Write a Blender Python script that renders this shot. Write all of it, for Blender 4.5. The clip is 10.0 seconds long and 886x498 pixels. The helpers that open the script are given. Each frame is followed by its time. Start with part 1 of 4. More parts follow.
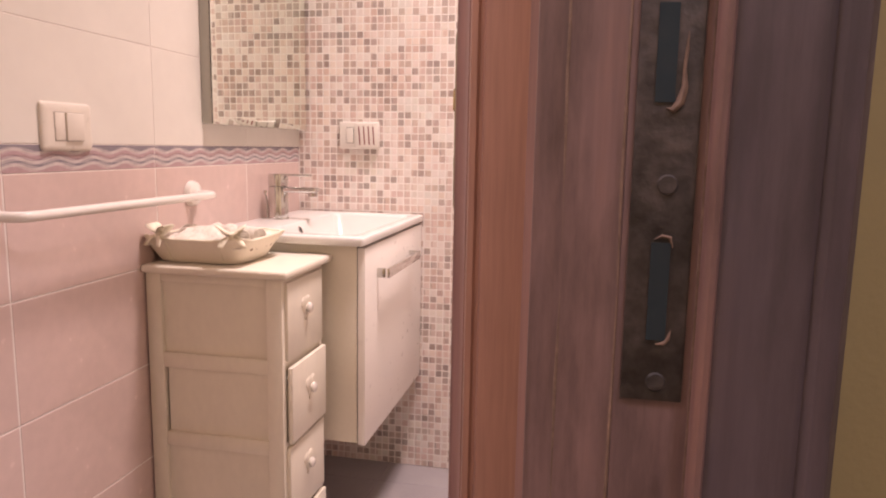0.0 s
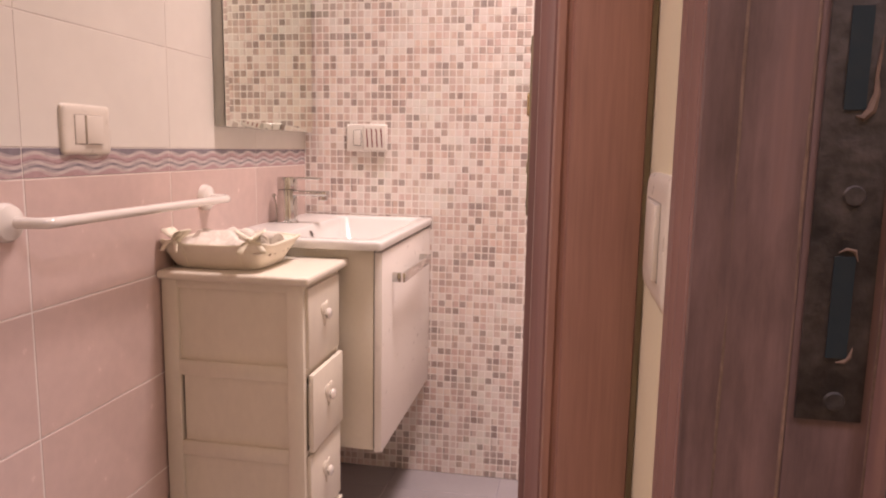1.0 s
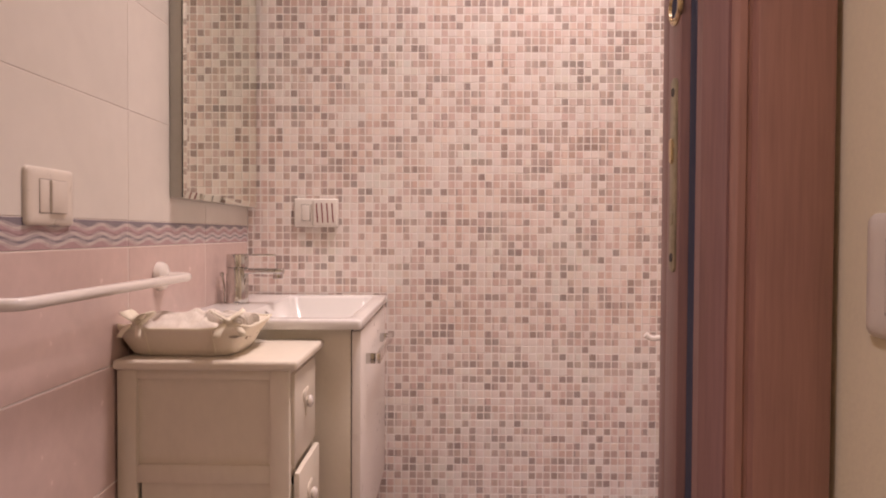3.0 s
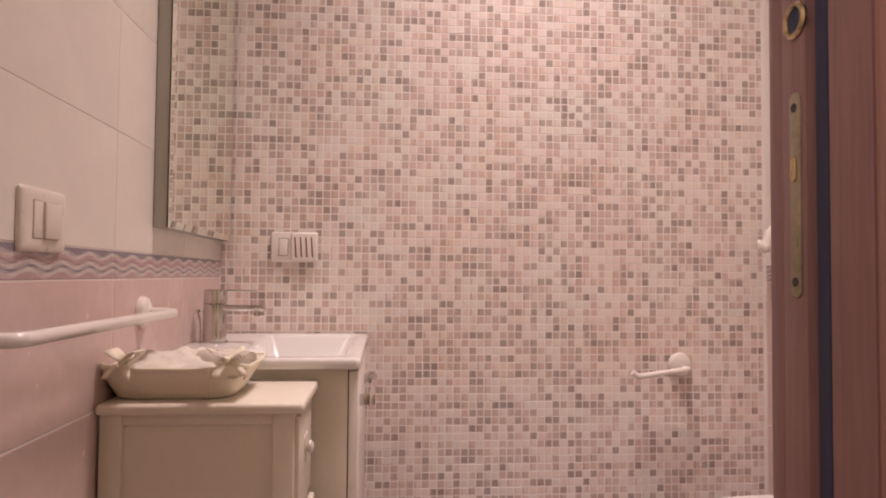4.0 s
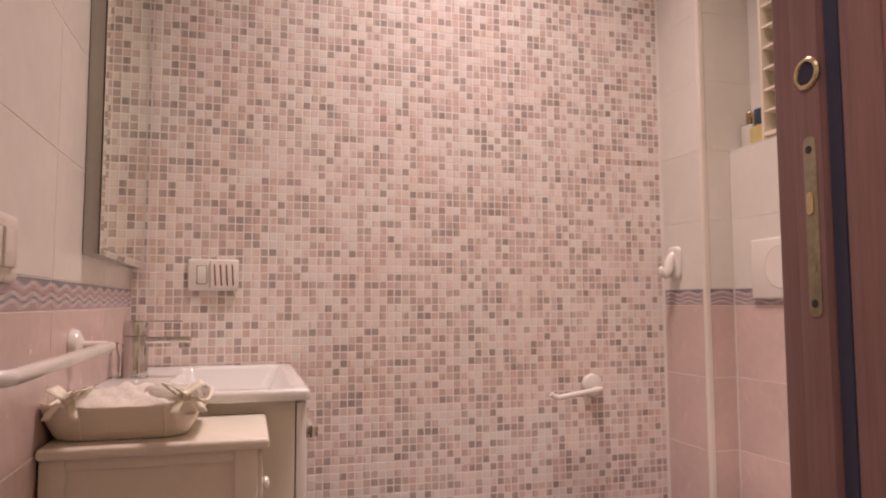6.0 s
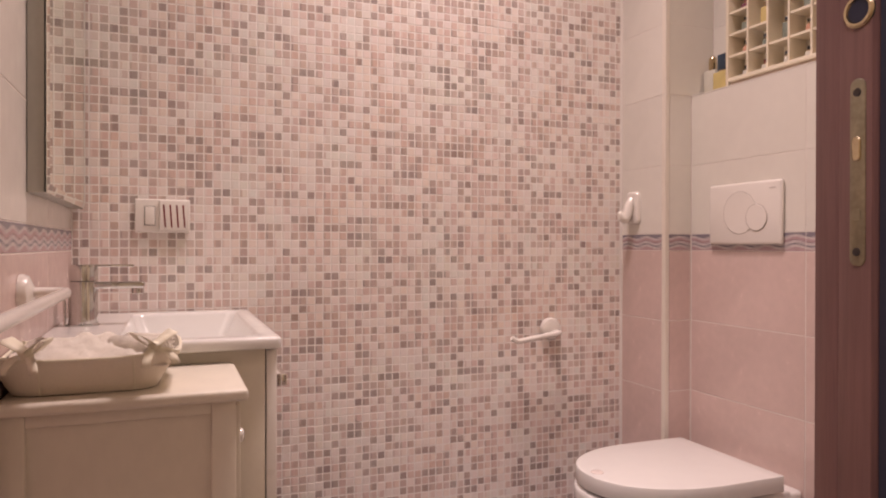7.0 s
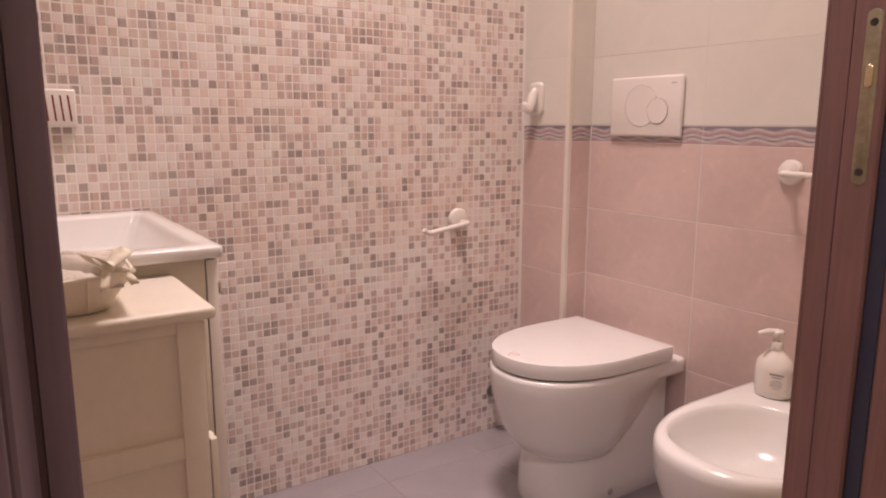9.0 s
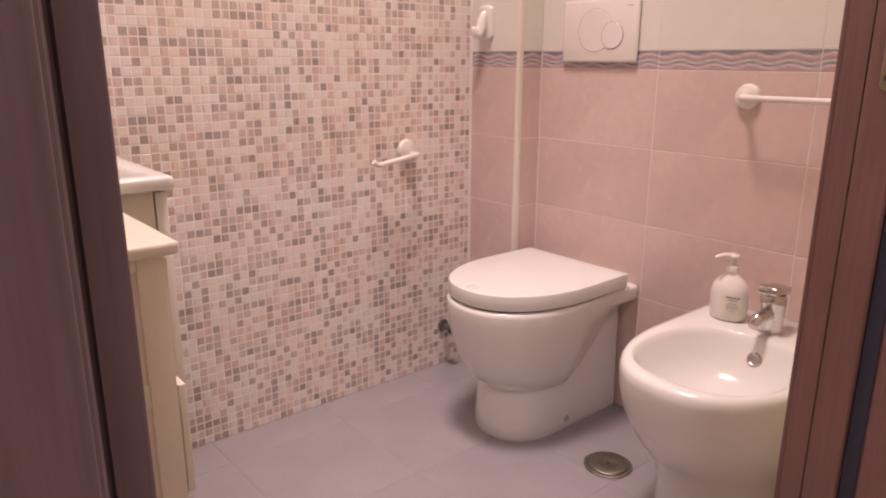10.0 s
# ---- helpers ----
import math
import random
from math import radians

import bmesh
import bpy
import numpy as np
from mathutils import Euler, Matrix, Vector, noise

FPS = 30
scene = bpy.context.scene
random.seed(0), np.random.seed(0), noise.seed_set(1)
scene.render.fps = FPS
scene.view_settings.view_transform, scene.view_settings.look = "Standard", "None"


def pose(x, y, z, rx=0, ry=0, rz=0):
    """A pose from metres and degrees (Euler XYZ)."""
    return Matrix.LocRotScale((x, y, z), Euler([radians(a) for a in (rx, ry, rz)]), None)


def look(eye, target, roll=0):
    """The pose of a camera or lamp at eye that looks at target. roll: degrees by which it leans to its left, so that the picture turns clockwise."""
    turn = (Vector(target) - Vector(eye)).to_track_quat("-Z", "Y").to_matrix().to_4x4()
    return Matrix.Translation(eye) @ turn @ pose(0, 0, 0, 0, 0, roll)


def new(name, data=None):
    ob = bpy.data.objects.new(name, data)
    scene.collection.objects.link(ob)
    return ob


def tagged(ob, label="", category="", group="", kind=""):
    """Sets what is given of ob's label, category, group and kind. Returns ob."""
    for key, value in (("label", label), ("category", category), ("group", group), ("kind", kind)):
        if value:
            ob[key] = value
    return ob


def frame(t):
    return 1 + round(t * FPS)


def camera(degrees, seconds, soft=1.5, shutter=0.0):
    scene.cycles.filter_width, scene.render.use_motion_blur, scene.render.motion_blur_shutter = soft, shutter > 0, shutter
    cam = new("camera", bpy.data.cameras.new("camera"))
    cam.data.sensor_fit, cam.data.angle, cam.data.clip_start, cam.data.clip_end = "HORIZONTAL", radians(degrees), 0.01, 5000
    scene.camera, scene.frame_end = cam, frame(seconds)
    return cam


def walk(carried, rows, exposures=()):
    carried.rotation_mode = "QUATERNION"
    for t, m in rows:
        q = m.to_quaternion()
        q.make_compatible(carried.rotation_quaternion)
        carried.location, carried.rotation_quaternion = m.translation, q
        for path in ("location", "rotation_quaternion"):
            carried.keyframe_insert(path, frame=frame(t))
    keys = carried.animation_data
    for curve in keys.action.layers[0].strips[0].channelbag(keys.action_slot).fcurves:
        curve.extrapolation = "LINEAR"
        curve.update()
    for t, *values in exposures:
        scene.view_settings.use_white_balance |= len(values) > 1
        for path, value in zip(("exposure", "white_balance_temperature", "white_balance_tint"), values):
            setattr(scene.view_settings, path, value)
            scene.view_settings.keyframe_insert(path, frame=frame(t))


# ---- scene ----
cam = camera(64.7, 10.0, soft=2.05)
PATH = [
    (0, (0.887, -2.067, 1.015), (0.489, -0.128, 0.726), 1.0),
    (0.5, (0.843, -2.072, 1.015), (0.471, -0.127, 0.731), 1.0),
    (1, (0.802, -2.065, 1.017), (0.456, -0.116, 0.733), 1.0),
    (1.5, (0.758, -2.056, 1.021), (0.472, -0.091, 0.781), 0.9),
    (2, (0.713, -2.04, 1.018), (0.511, -0.058, 0.843), 1.0),
    (2.5, (0.661, -2.031, 1.002), (0.543, -0.038, 0.889), 0.7),
    (3.8, (0.46, -1.954, 0.975), (0.595, 0.041, 1.03), 0.3),
    (4, (0.445, -1.944, 0.972), (0.61, 0.048, 1.047), 0.5),
    (4.5, (0.398, -1.928, 0.967), (0.655, 0.051, 1.106), 0.3),
    (5, (0.358, -1.931, 0.966), (0.703, 0.028, 1.169), 0.1),
    (5.2, (0.347, -1.937, 0.965), (0.723, 0.014, 1.192), 0.0),
    (6.3, (0.259, -1.914, 0.972), (0.854, -0.008, 1.079), -0.1),
    (6.5, (0.246, -1.893, 0.969), (0.874, 0.005, 1.045), 0.0),
    (7, (0.215, -1.853, 0.974), (0.942, 0.01, 0.964), 0.1),
    (7.5, (0.179, -1.825, 0.989), (1.002, -0.004, 0.895), 0.0),
    (8, (0.139, -1.804, 0.996), (1.055, -0.035, 0.817), -0.0),
    (8.5, (0.102, -1.784, 1.006), (1.106, -0.075, 0.738), 0.1),
    (9, (0.067, -1.76, 1.014), (1.155, -0.119, 0.66), 0.1),
    (9.5, (0.025, -1.725, 1.005), (1.195, -0.164, 0.567), 0.3),
    (10, (0.033, -1.664, 0.983), (1.275, -0.185, 0.461), 0.2),
]
EXPOSURES = [(0, 0.56), (1, 0.38), (2.5, 0.10), (5, -0.20), (7.5, -0.14), (8.5, -0.12), (9.5, 0.02), (10, 0.10)]
BATH_W = 16.4
HALL_W = 19.5
ROOM_W = 19.5
walk(cam, [(t, look(eye, target, roll)) for t, eye, target, roll in PATH], EXPOSURES)

# ---- world and lights ----
world = bpy.data.worlds.new("world")
scene.world = world
world.use_nodes = True
world.node_tree.nodes["Background"].inputs[0].default_value = (0.9, 0.72, 0.6, 1)
world.node_tree.nodes["Background"].inputs[1].default_value = 0.02


def lamp(name, place, target, size, watts, colour, spread=180.0):
    data = bpy.data.lights.new(name, "AREA")
    data.shape, data.size, data.energy, data.color = "DISK", size, watts, colour
    data.spread = radians(spread)
    ob = new(name, data)
    ob.matrix_world = look(place, target)
    return ob


WARM = (1.0, 0.768, 0.745)
lamp("bathroom_ceiling_lamp", (0.86, -0.58, 2.84), (0.86, -0.58, 0), 0.44, BATH_W, WARM, 95.0)
lamp("corridor_ceiling_lamp", (-0.25, -2.25, 2.84), (-0.25, -2.25, 0), 0.30, HALL_W, (1.0, 0.80, 0.90))
lamp("next_room_ceiling_lamp", (1.7, -2.4, 2.84), (1.7, -2.4, 0), 0.30, ROOM_W, (1.0, 0.82, 0.90))


# ---- materials ----
def nodes_of(name):
    m = bpy.data.materials.new(name)
    m.use_nodes = True
    nt = m.node_tree
    return m, nt, nt.nodes, nt.links, nt.nodes["Principled BSDF"]


def coords(nt, scale=(1, 1, 1)):
    geo = nt.nodes.new("ShaderNodeTexCoord")
    mp = nt.nodes.new("ShaderNodeMapping")
    mp.inputs["Scale"].default_value = scale
    nt.links.new(geo.outputs["Object"], mp.inputs["Vector"])
    return mp.outputs["Vector"]


def noise_tex(nt, vec, scale, detail=4.0, rough=0.55):
    n = nt.nodes.new("ShaderNodeTexNoise")
    n.inputs["Scale"].default_value = scale
    n.inputs["Detail"].default_value = detail
    n.inputs["Roughness"].default_value = rough
    if vec is not None:
        nt.links.new(vec, n.inputs["Vector"])
    return n.outputs["Fac"]


def ramp(nt, fac, stops, mode="LINEAR"):
    r = nt.nodes.new("ShaderNodeValToRGB")
    r.color_ramp.interpolation = mode
    el = r.color_ramp.elements
    while len(el) < len(stops):
        el.new(0.5)
    for e, (p, c) in zip(el, stops):
        e.position, e.color = p, (*c, 1)
    nt.links.new(fac, r.inputs["Fac"])
    return r.outputs["Color"]


def mixed(nt, a, b, fac, mode="MIX"):
    m = nt.nodes.new("ShaderNodeMix")
    m.data_type, m.blend_type = "RGBA", mode
    for v, i in ((a, 6), (b, 7), (fac, 0)):
        if isinstance(v, bpy.types.NodeSocket):
            nt.links.new(v, m.inputs[i])
        else:
            m.inputs[i].default_value = v
    return m.outputs[2]


def math_node(nt, op, a, b=None, c=None):
    m = nt.nodes.new("ShaderNodeMath")
    m.operation = op
    for i, v in enumerate((a, b, c)):
        if v is None:
            continue
        if isinstance(v, bpy.types.NodeSocket):
            nt.links.new(v, m.inputs[i])
        else:
            m.inputs[i].default_value = v
    return m.outputs[0]


def bump(nt, bsdf, height, strength, distance):
    b = nt.nodes.new("ShaderNodeBump")
    b.inputs["Strength"].default_value, b.inputs["Distance"].default_value = strength, distance
    nt.links.new(height, b.inputs["Height"])
    nt.links.new(b.outputs["Normal"], bsdf.inputs["Normal"])


def shade(c, k):
    return tuple(min(1.0, v * k) for v in c)


def surface(name, colour, rough, vary=0.08, coarse=3.0, fine=60.0, relief=0.1, depth=0.001, metal=0.0, coat=0.0, stretch=(1, 1, 1), per_piece=0.0):
    """A plain material with broad and fine variation of colour and gloss."""
    m, nt, nodes, links, bsdf = nodes_of(name)
    vec = coords(nt, stretch)
    broad, grain = noise_tex(nt, vec, coarse, 3), noise_tex(nt, vec, fine, 5)
    col = ramp(nt, broad, [(0.3, shade(colour, 1 - vary)), (0.7, shade(colour, 1 + vary * 0.6))])
    tint = ramp(nt, grain, [(0.35, (1 - vary * 0.7,) * 3), (0.65, (1, 1, 1))])
    col = mixed(nt, col, tint, 1.0, "MULTIPLY")
    if per_piece:
        info = nodes.new("ShaderNodeObjectInfo")
        one = ramp(nt, info.outputs["Random"], [(0, (1 - per_piece,) * 3), (1, (1, 1, 1))])
        col = mixed(nt, col, one, 1.0, "MULTIPLY")
    links.new(col, bsdf.inputs["Base Color"])
    r = math_node(nt, "MULTIPLY_ADD", grain, rough * 0.5, rough * 0.75)
    links.new(r, bsdf.inputs["Roughness"])
    bsdf.inputs["Metallic"].default_value = metal
    bsdf.inputs["Coat Weight"].default_value = coat
    bsdf.inputs["Coat Roughness"].default_value = 0.08
    if relief:
        bump(nt, bsdf, grain, relief, depth)
    return m


def wood(name, dark, light, rough=0.42, stains=0.0):
    """Varnished wood with the grain running upwards; stains: depth of old dark smudges and rubbed patches."""
    m, nt, nodes, links, bsdf = nodes_of(name)
    vec = coords(nt, (1, 1, 0.045))
    wide, fibre = noise_tex(nt, vec, 38, 5, 0.6), noise_tex(nt, vec, 260, 3, 0.6)
    patch = noise_tex(nt, coords(nt), 5, 3)
    col = ramp(nt, wide, [(0.32, dark), (0.68, light)])
    col = mixed(nt, col, ramp(nt, fibre, [(0.3, (0.85,) * 3), (0.6, (1, 1, 1))]), 1.0, "MULTIPLY")
    col = mixed(nt, col, ramp(nt, patch, [(0.3, (0.82,) * 3), (0.7, (1, 1, 1))]), 1.0, "MULTIPLY")
    if stains:
        smudge = noise_tex(nt, coords(nt, (1, 1, 0.22)), 26, 6, 0.65)
        col = mixed(nt, col, ramp(nt, smudge, [(0.36, (1 - stains,) * 3), (0.56, (1, 1, 1)), (0.74, (1.12, 1.04, 0.96))]), 1.0, "MULTIPLY")
    links.new(col, bsdf.inputs["Base Color"])
    links.new(math_node(nt, "MULTIPLY_ADD", patch, 0.25, rough - 0.1), bsdf.inputs["Roughness"])
    bump(nt, bsdf, fibre, 0.25, 0.0006)
    return m


MOSAIC = [(0.0, (0.85, 0.815, 0.785)), (0.27, (0.825, 0.785, 0.75)), (0.40, (0.775, 0.695, 0.655)), (0.465, (0.70, 0.595, 0.560)),
          (0.54, (0.665, 0.555, 0.515)), (0.61, (0.59, 0.510, 0.470)), (0.68, (0.53, 0.450, 0.422)), (0.75, (0.455, 0.400, 0.376)),
          (0.82, (0.405, 0.350, 0.330)), (0.90, (0.370, 0.312, 0.296))]


def mosaic_mat(name, source):
    m, nt, nodes, links, bsdf = nodes_of(name)
    if source == "island":
        rnd = nodes.new("ShaderNodeNewGeometry").outputs["Random Per Island"]
    else:
        rnd = nodes.new("ShaderNodeObjectInfo").outputs["Random"]
    # neighbouring pieces often share a tone, in short level runs
    snap = nodes.new("ShaderNodeVectorMath")
    snap.operation = "SNAP"
    snap.inputs[1].default_value = (0.0215, 10.0, 0.0215)
    links.new(nodes.new("ShaderNodeNewGeometry").outputs["Position"], snap.inputs[0])
    run = nodes.new("ShaderNodeMapping")
    run.inputs["Scale"].default_value = (14.0, 0.0, 34.0)
    links.new(snap.outputs[0], run.inputs["Vector"])
    runs = noise_tex(nt, run.outputs["Vector"], 1.0, 2)
    patches = noise_tex(nt, snap.outputs[0], 6.0, 2)
    tone = math_node(nt, "MULTIPLY_ADD", math_node(nt, "ADD", runs, -0.5), 1.25, math_node(nt, "MULTIPLY_ADD", rnd, 0.66, 0.17))
    col = ramp(nt, tone, MOSAIC, "CONSTANT")
    col = mixed(nt, col, ramp(nt, patches, [(0.36, (1.0, 0.925, 0.880)), (0.5, (1.0, 0.955, 0.940)), (0.64, (0.965, 0.985, 0.955))]), 1.0, "MULTIPLY")
    other = math_node(nt, "FRACT", math_node(nt, "MULTIPLY", rnd, 37.7))
    col = mixed(nt, col, ramp(nt, other, [(0.0, (1.0, 0.960, 0.915)), (0.3, (1.0, 0.985, 0.965)), (0.6, (1.0, 0.960, 0.958)), (1.0, (0.965, 0.975, 0.970))]), 1.0, "MULTIPLY")
    tc = nodes.new("ShaderNodeNewGeometry").outputs["Position"]
    cloud = noise_tex(nt, tc, 230, 4)
    col = mixed(nt, col, ramp(nt, cloud, [(0.3, (0.93,) * 3), (0.7, (1, 1, 1))]), 1.0, "MULTIPLY")
    links.new(col, bsdf.inputs["Base Color"])
    links.new(math_node(nt, "MULTIPLY_ADD", other, 0.2, 0.32), bsdf.inputs["Roughness"])
    bump(nt, bsdf, noise_tex(nt, tc, 160, 3), 0.15, 0.0005)
    return m


def border_mat(name, axis):
    """Glazed border tile with printed wavy stripes along the wall."""
    m, nt, nodes, links, bsdf = nodes_of(name)
    pos = nodes.new("ShaderNodeNewGeometry").outputs["Position"]
    sep = nodes.new("ShaderNodeSeparateXYZ")
    links.new(pos, sep.inputs[0])
    u, z = sep.outputs[axis], sep.outputs[2]
    wave = math_node(nt, "SINE", math_node(nt, "MULTIPLY", u, 2 * math.pi / 0.0905))
    wave2 = math_node(nt, "SINE", math_node(nt, "MULTIPLY_ADD", u, 2 * math.pi / 0.0905, 0.9))
    v = math_node(nt, "MULTIPLY_ADD", math_node(nt, "ADD", z, -0.9615), 1 / 0.0465, 0.0)
    v1 = math_node(nt, "MULTIPLY_ADD", wave, 0.075, v)
    v2 = math_node(nt, "MULTIPLY_ADD", wave2, 0.105, v)
    pale, pink, blue, mauve = (0.62, 0.55, 0.53), (0.47, 0.33, 0.34), (0.25, 0.225, 0.26), (0.29, 0.20, 0.23)
    a = ramp(nt, v1, [(0.0, pink), (0.17, pale), (0.28, blue), (0.36, pale), (0.50, mauve), (0.56, pink), (0.70, pale), (0.82, blue)], "CONSTANT")
    b = ramp(nt, v2, [(0.0, pink), (0.13, pale), (0.26, blue), (0.38, pale), (0.50, mauve), (0.55, pink), (0.68, pale), (0.80, blue)], "CONSTANT")
    col = mixed(nt, a, b, 0.5)
    col = mixed(nt, col, ramp(nt, noise_tex(nt, pos, 90, 4), [(0.3, (0.86,) * 3), (0.7, (1, 1, 1))]), 1.0, "MULTIPLY")
    links.new(col, bsdf.inputs["Base Color"])
    bsdf.inputs["Roughness"].default_value = 0.25
    return m


M = dict(
    white_tile=surface("white_wall_tile", (0.76, 0.725, 0.66), 0.22, 0.03, 4, 30, 0.06, 0.001, per_piece=0.04),
    pink_tile=surface("pink_wall_tile", (0.68, 0.525, 0.48), 0.25, 0.07, 5, 45, 0.08, 0.001, per_piece=0.06),
    grout=surface("pale_grout", (0.76, 0.70, 0.655), 0.8, 0.06, 6, 200, 0.3, 0.001),
    mosaic_grout=surface("mosaic_grout", (0.885, 0.84, 0.80), 0.8, 0.05, 6, 250, 0.3, 0.0006),
    floor_tile=surface("lilac_floor_tile", (0.335, 0.310, 0.322), 0.38, 0.09, 4, 140, 0.12, 0.001, per_piece=0.06),
    floor_grout=surface("floor_grout", (0.33, 0.305, 0.325), 0.85, 0.12, 8, 200, 0.3, 0.001),
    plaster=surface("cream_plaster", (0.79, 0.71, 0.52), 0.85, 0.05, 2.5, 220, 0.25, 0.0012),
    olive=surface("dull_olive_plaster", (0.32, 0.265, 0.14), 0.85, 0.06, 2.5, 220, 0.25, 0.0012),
    ceiling=surface("ceiling_paint", (0.78, 0.74, 0.68), 0.9, 0.03, 2, 150, 0.2, 0.001),
    hall_floor=surface("corridor_floor_tile", (0.35, 0.28, 0.22), 0.4, 0.1, 3, 120, 0.1, 0.001),
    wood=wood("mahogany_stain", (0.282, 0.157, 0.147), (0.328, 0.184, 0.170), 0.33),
    # room frame's dark stain; on the doorway's left it carries painted shade
    wood_dark=wood("dark_stain_and_shade_mahogany", (0.164, 0.113, 0.130), (0.198, 0.135, 0.152), 0.5, 0.15),
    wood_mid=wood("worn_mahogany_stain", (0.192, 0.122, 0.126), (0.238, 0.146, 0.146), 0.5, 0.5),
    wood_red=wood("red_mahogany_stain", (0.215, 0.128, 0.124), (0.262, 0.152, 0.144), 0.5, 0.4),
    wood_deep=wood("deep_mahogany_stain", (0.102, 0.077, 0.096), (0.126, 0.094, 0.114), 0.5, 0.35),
    # mahogany coloured brighter and more orange for the corridor light on the casing
    wood_casing=wood("lit_orange_mahogany_stain", (0.36, 0.192, 0.152), (0.415, 0.222, 0.176), 0.36),
    # dark blue painted as the shade inside the pocket slot and finger pull
    gap=surface("dark_blue_gap_shade", (0.050, 0.054, 0.088), 0.9, 0.1, 4, 80, 0),
    ceramic=surface("white_vitreous_china", (0.77, 0.755, 0.725), 0.20, 0.015, 3, 25, 0, coat=0.3),
    cream_side=surface("cream_laminate", (0.82, 0.765, 0.64), 0.40, 0.03, 4, 90, 0.05, 0.0005),
    gloss_door=surface("white_gloss_lacquer", (0.90, 0.855, 0.80), 0.30, 0.0, 3, 40, 0, coat=0.12),
    cab_paint=surface("cream_white_paint", (0.79, 0.735, 0.625), 0.42, 0.05, 7, 70, 0.12, 0.0008, stretch=(1, 1, 0.5)),
    plastic=surface("white_plastic", (0.76, 0.70, 0.615), 0.30, 0.03, 6, 60, 0.03, 0.0004),
    plastic_hi=surface("white_glossy_plastic", (0.80, 0.755, 0.70), 0.18, 0.02, 6, 60, 0, coat=0.3),
    cream_board=surface("cream_painted_board", (0.80, 0.725, 0.575), 0.6, 0.05, 8, 90, 0.1, 0.0006),
    # brownish board of the rack's plinth, with its recess shade in the colour
    tan_shaded_board=surface("tan_shaded_board", (0.46, 0.34, 0.25), 0.6, 0.08, 8, 90, 0.1, 0.0006),
    opening=surface("dark_teal_hollow", (0.012, 0.024, 0.034), 0.8, 0.2, 20, 90, 0),
    slot=surface("dark_red_slot", (0.21, 0.030, 0.030), 0.6, 0.1, 20, 80, 0),
    chrome=surface("chrome", (0.63, 0.62, 0.60), 0.10, 0.05, 20, 90, 0, metal=1.0),
    chrome_hi=surface("bright_chrome", (0.86, 0.84, 0.82), 0.12, 0.03, 20, 90, 0, metal=1.0),
    steel=surface("brushed_steel", (0.50, 0.485, 0.46), 0.30, 0.10, 30, 160, 0.1, 0.0004, metal=1.0),
    drain=surface("dull_drain_steel", (0.27, 0.255, 0.215), 0.36, 0.14, 30, 160, 0.1, 0.0004, metal=0.85),
    alu=surface("grey_aluminium", (0.47, 0.465, 0.42), 0.40, 0.06, 8, 120, 0.06, 0.0004, metal=0.55),
    mirror=surface("mirror_silver", (0.83, 0.86, 0.79), 0.015, 0.0, 3, 40, 0, metal=1.0),
    black=surface("black_edge", (0.02, 0.02, 0.02), 0.5, 0.1, 10, 90, 0),
    brass=surface("aged_brass", (0.43, 0.385, 0.27), 0.45, 0.22, 40, 220, 0.2, 0.0006, metal=0.6),
    brass_hi=surface("polished_brass", (0.68, 0.56, 0.37), 0.22, 0.08, 30, 160, 0, metal=1.0),
    iron=surface("blackened_iron", (0.074, 0.062, 0.062), 0.55, 0.5, 45, 180, 0.5, 0.0014, metal=0.3),
    worn=surface("worn_wood_edge", (0.22, 0.145, 0.115), 0.6, 0.35, 60, 250, 0.3, 0.001),
    fabric=surface("cream_cotton", (0.88, 0.81, 0.68), 0.9, 0.06, 12, 420, 0.6, 0.0012),
    lace=surface("ivory_terry", (0.86, 0.80, 0.71), 0.95, 0.08, 30, 520, 0.9, 0.003),
    ribbon=surface("ivory_ribbon", (0.87, 0.815, 0.66), 0.45, 0.04, 20, 200, 0.1, 0.0005),
    eyelet=surface("tan_eyelet_thread", (0.30, 0.20, 0.12), 0.8, 0.2, 40, 200, 0),
    pinkdot=surface("pink_plastic", (0.70, 0.62, 0.58), 0.4, 0.04, 10, 90, 0),
    # dark grey of the valve handle, also painted shade in narrow gaps
    rubber_gap_shade=surface("dark_rubber_and_gap_shade", (0.06, 0.05, 0.05), 0.8, 0.1, 10, 90, 0),
    groove=surface("shaded_plastic_groove", (0.42, 0.37, 0.33), 0.6, 0.05, 10, 90, 0),
    ink=surface("grey_label_print", (0.30, 0.33, 0.35), 0.6, 0.1, 20, 90, 0),
    amber=surface("amber_scent", (0.55, 0.27, 0.07), 0.12, 0.1, 20, 60, 0, coat=0.5),
    purple=surface("plum_scent", (0.16, 0.03, 0.07), 0.12, 0.1, 20, 60, 0, coat=0.5),
    yellow=surface("pale_yellow_scent", (0.62, 0.50, 0.20), 0.12, 0.1, 20, 60, 0, coat=0.5),
    peach=surface("peach_scent", (0.62, 0.33, 0.22), 0.12, 0.1, 20, 60, 0, coat=0.5),
    pale=surface("frosted_glass", (0.62, 0.60, 0.52), 0.2, 0.06, 20, 60, 0, coat=0.5),
    green=surface("grey_green_glass", (0.20, 0.24, 0.20), 0.12, 0.1, 20, 60, 0, coat=0.5),
    cap=surface("black_cap", (0.03, 0.03, 0.035), 0.25, 0.1, 20, 60, 0),
    navy=surface("navy_cap", (0.03, 0.05, 0.08), 0.3, 0.1, 20, 60, 0),
    red=surface("dark_red_cap", (0.22, 0.04, 0.04), 0.3, 0.1, 20, 60, 0),
    border_left=border_mat("wave_border_along_y", 1),
    border_side=border_mat("wave_border_along_x", 0),
    mosaic_piece=mosaic_mat("mosaic_glass_piece", "object"),
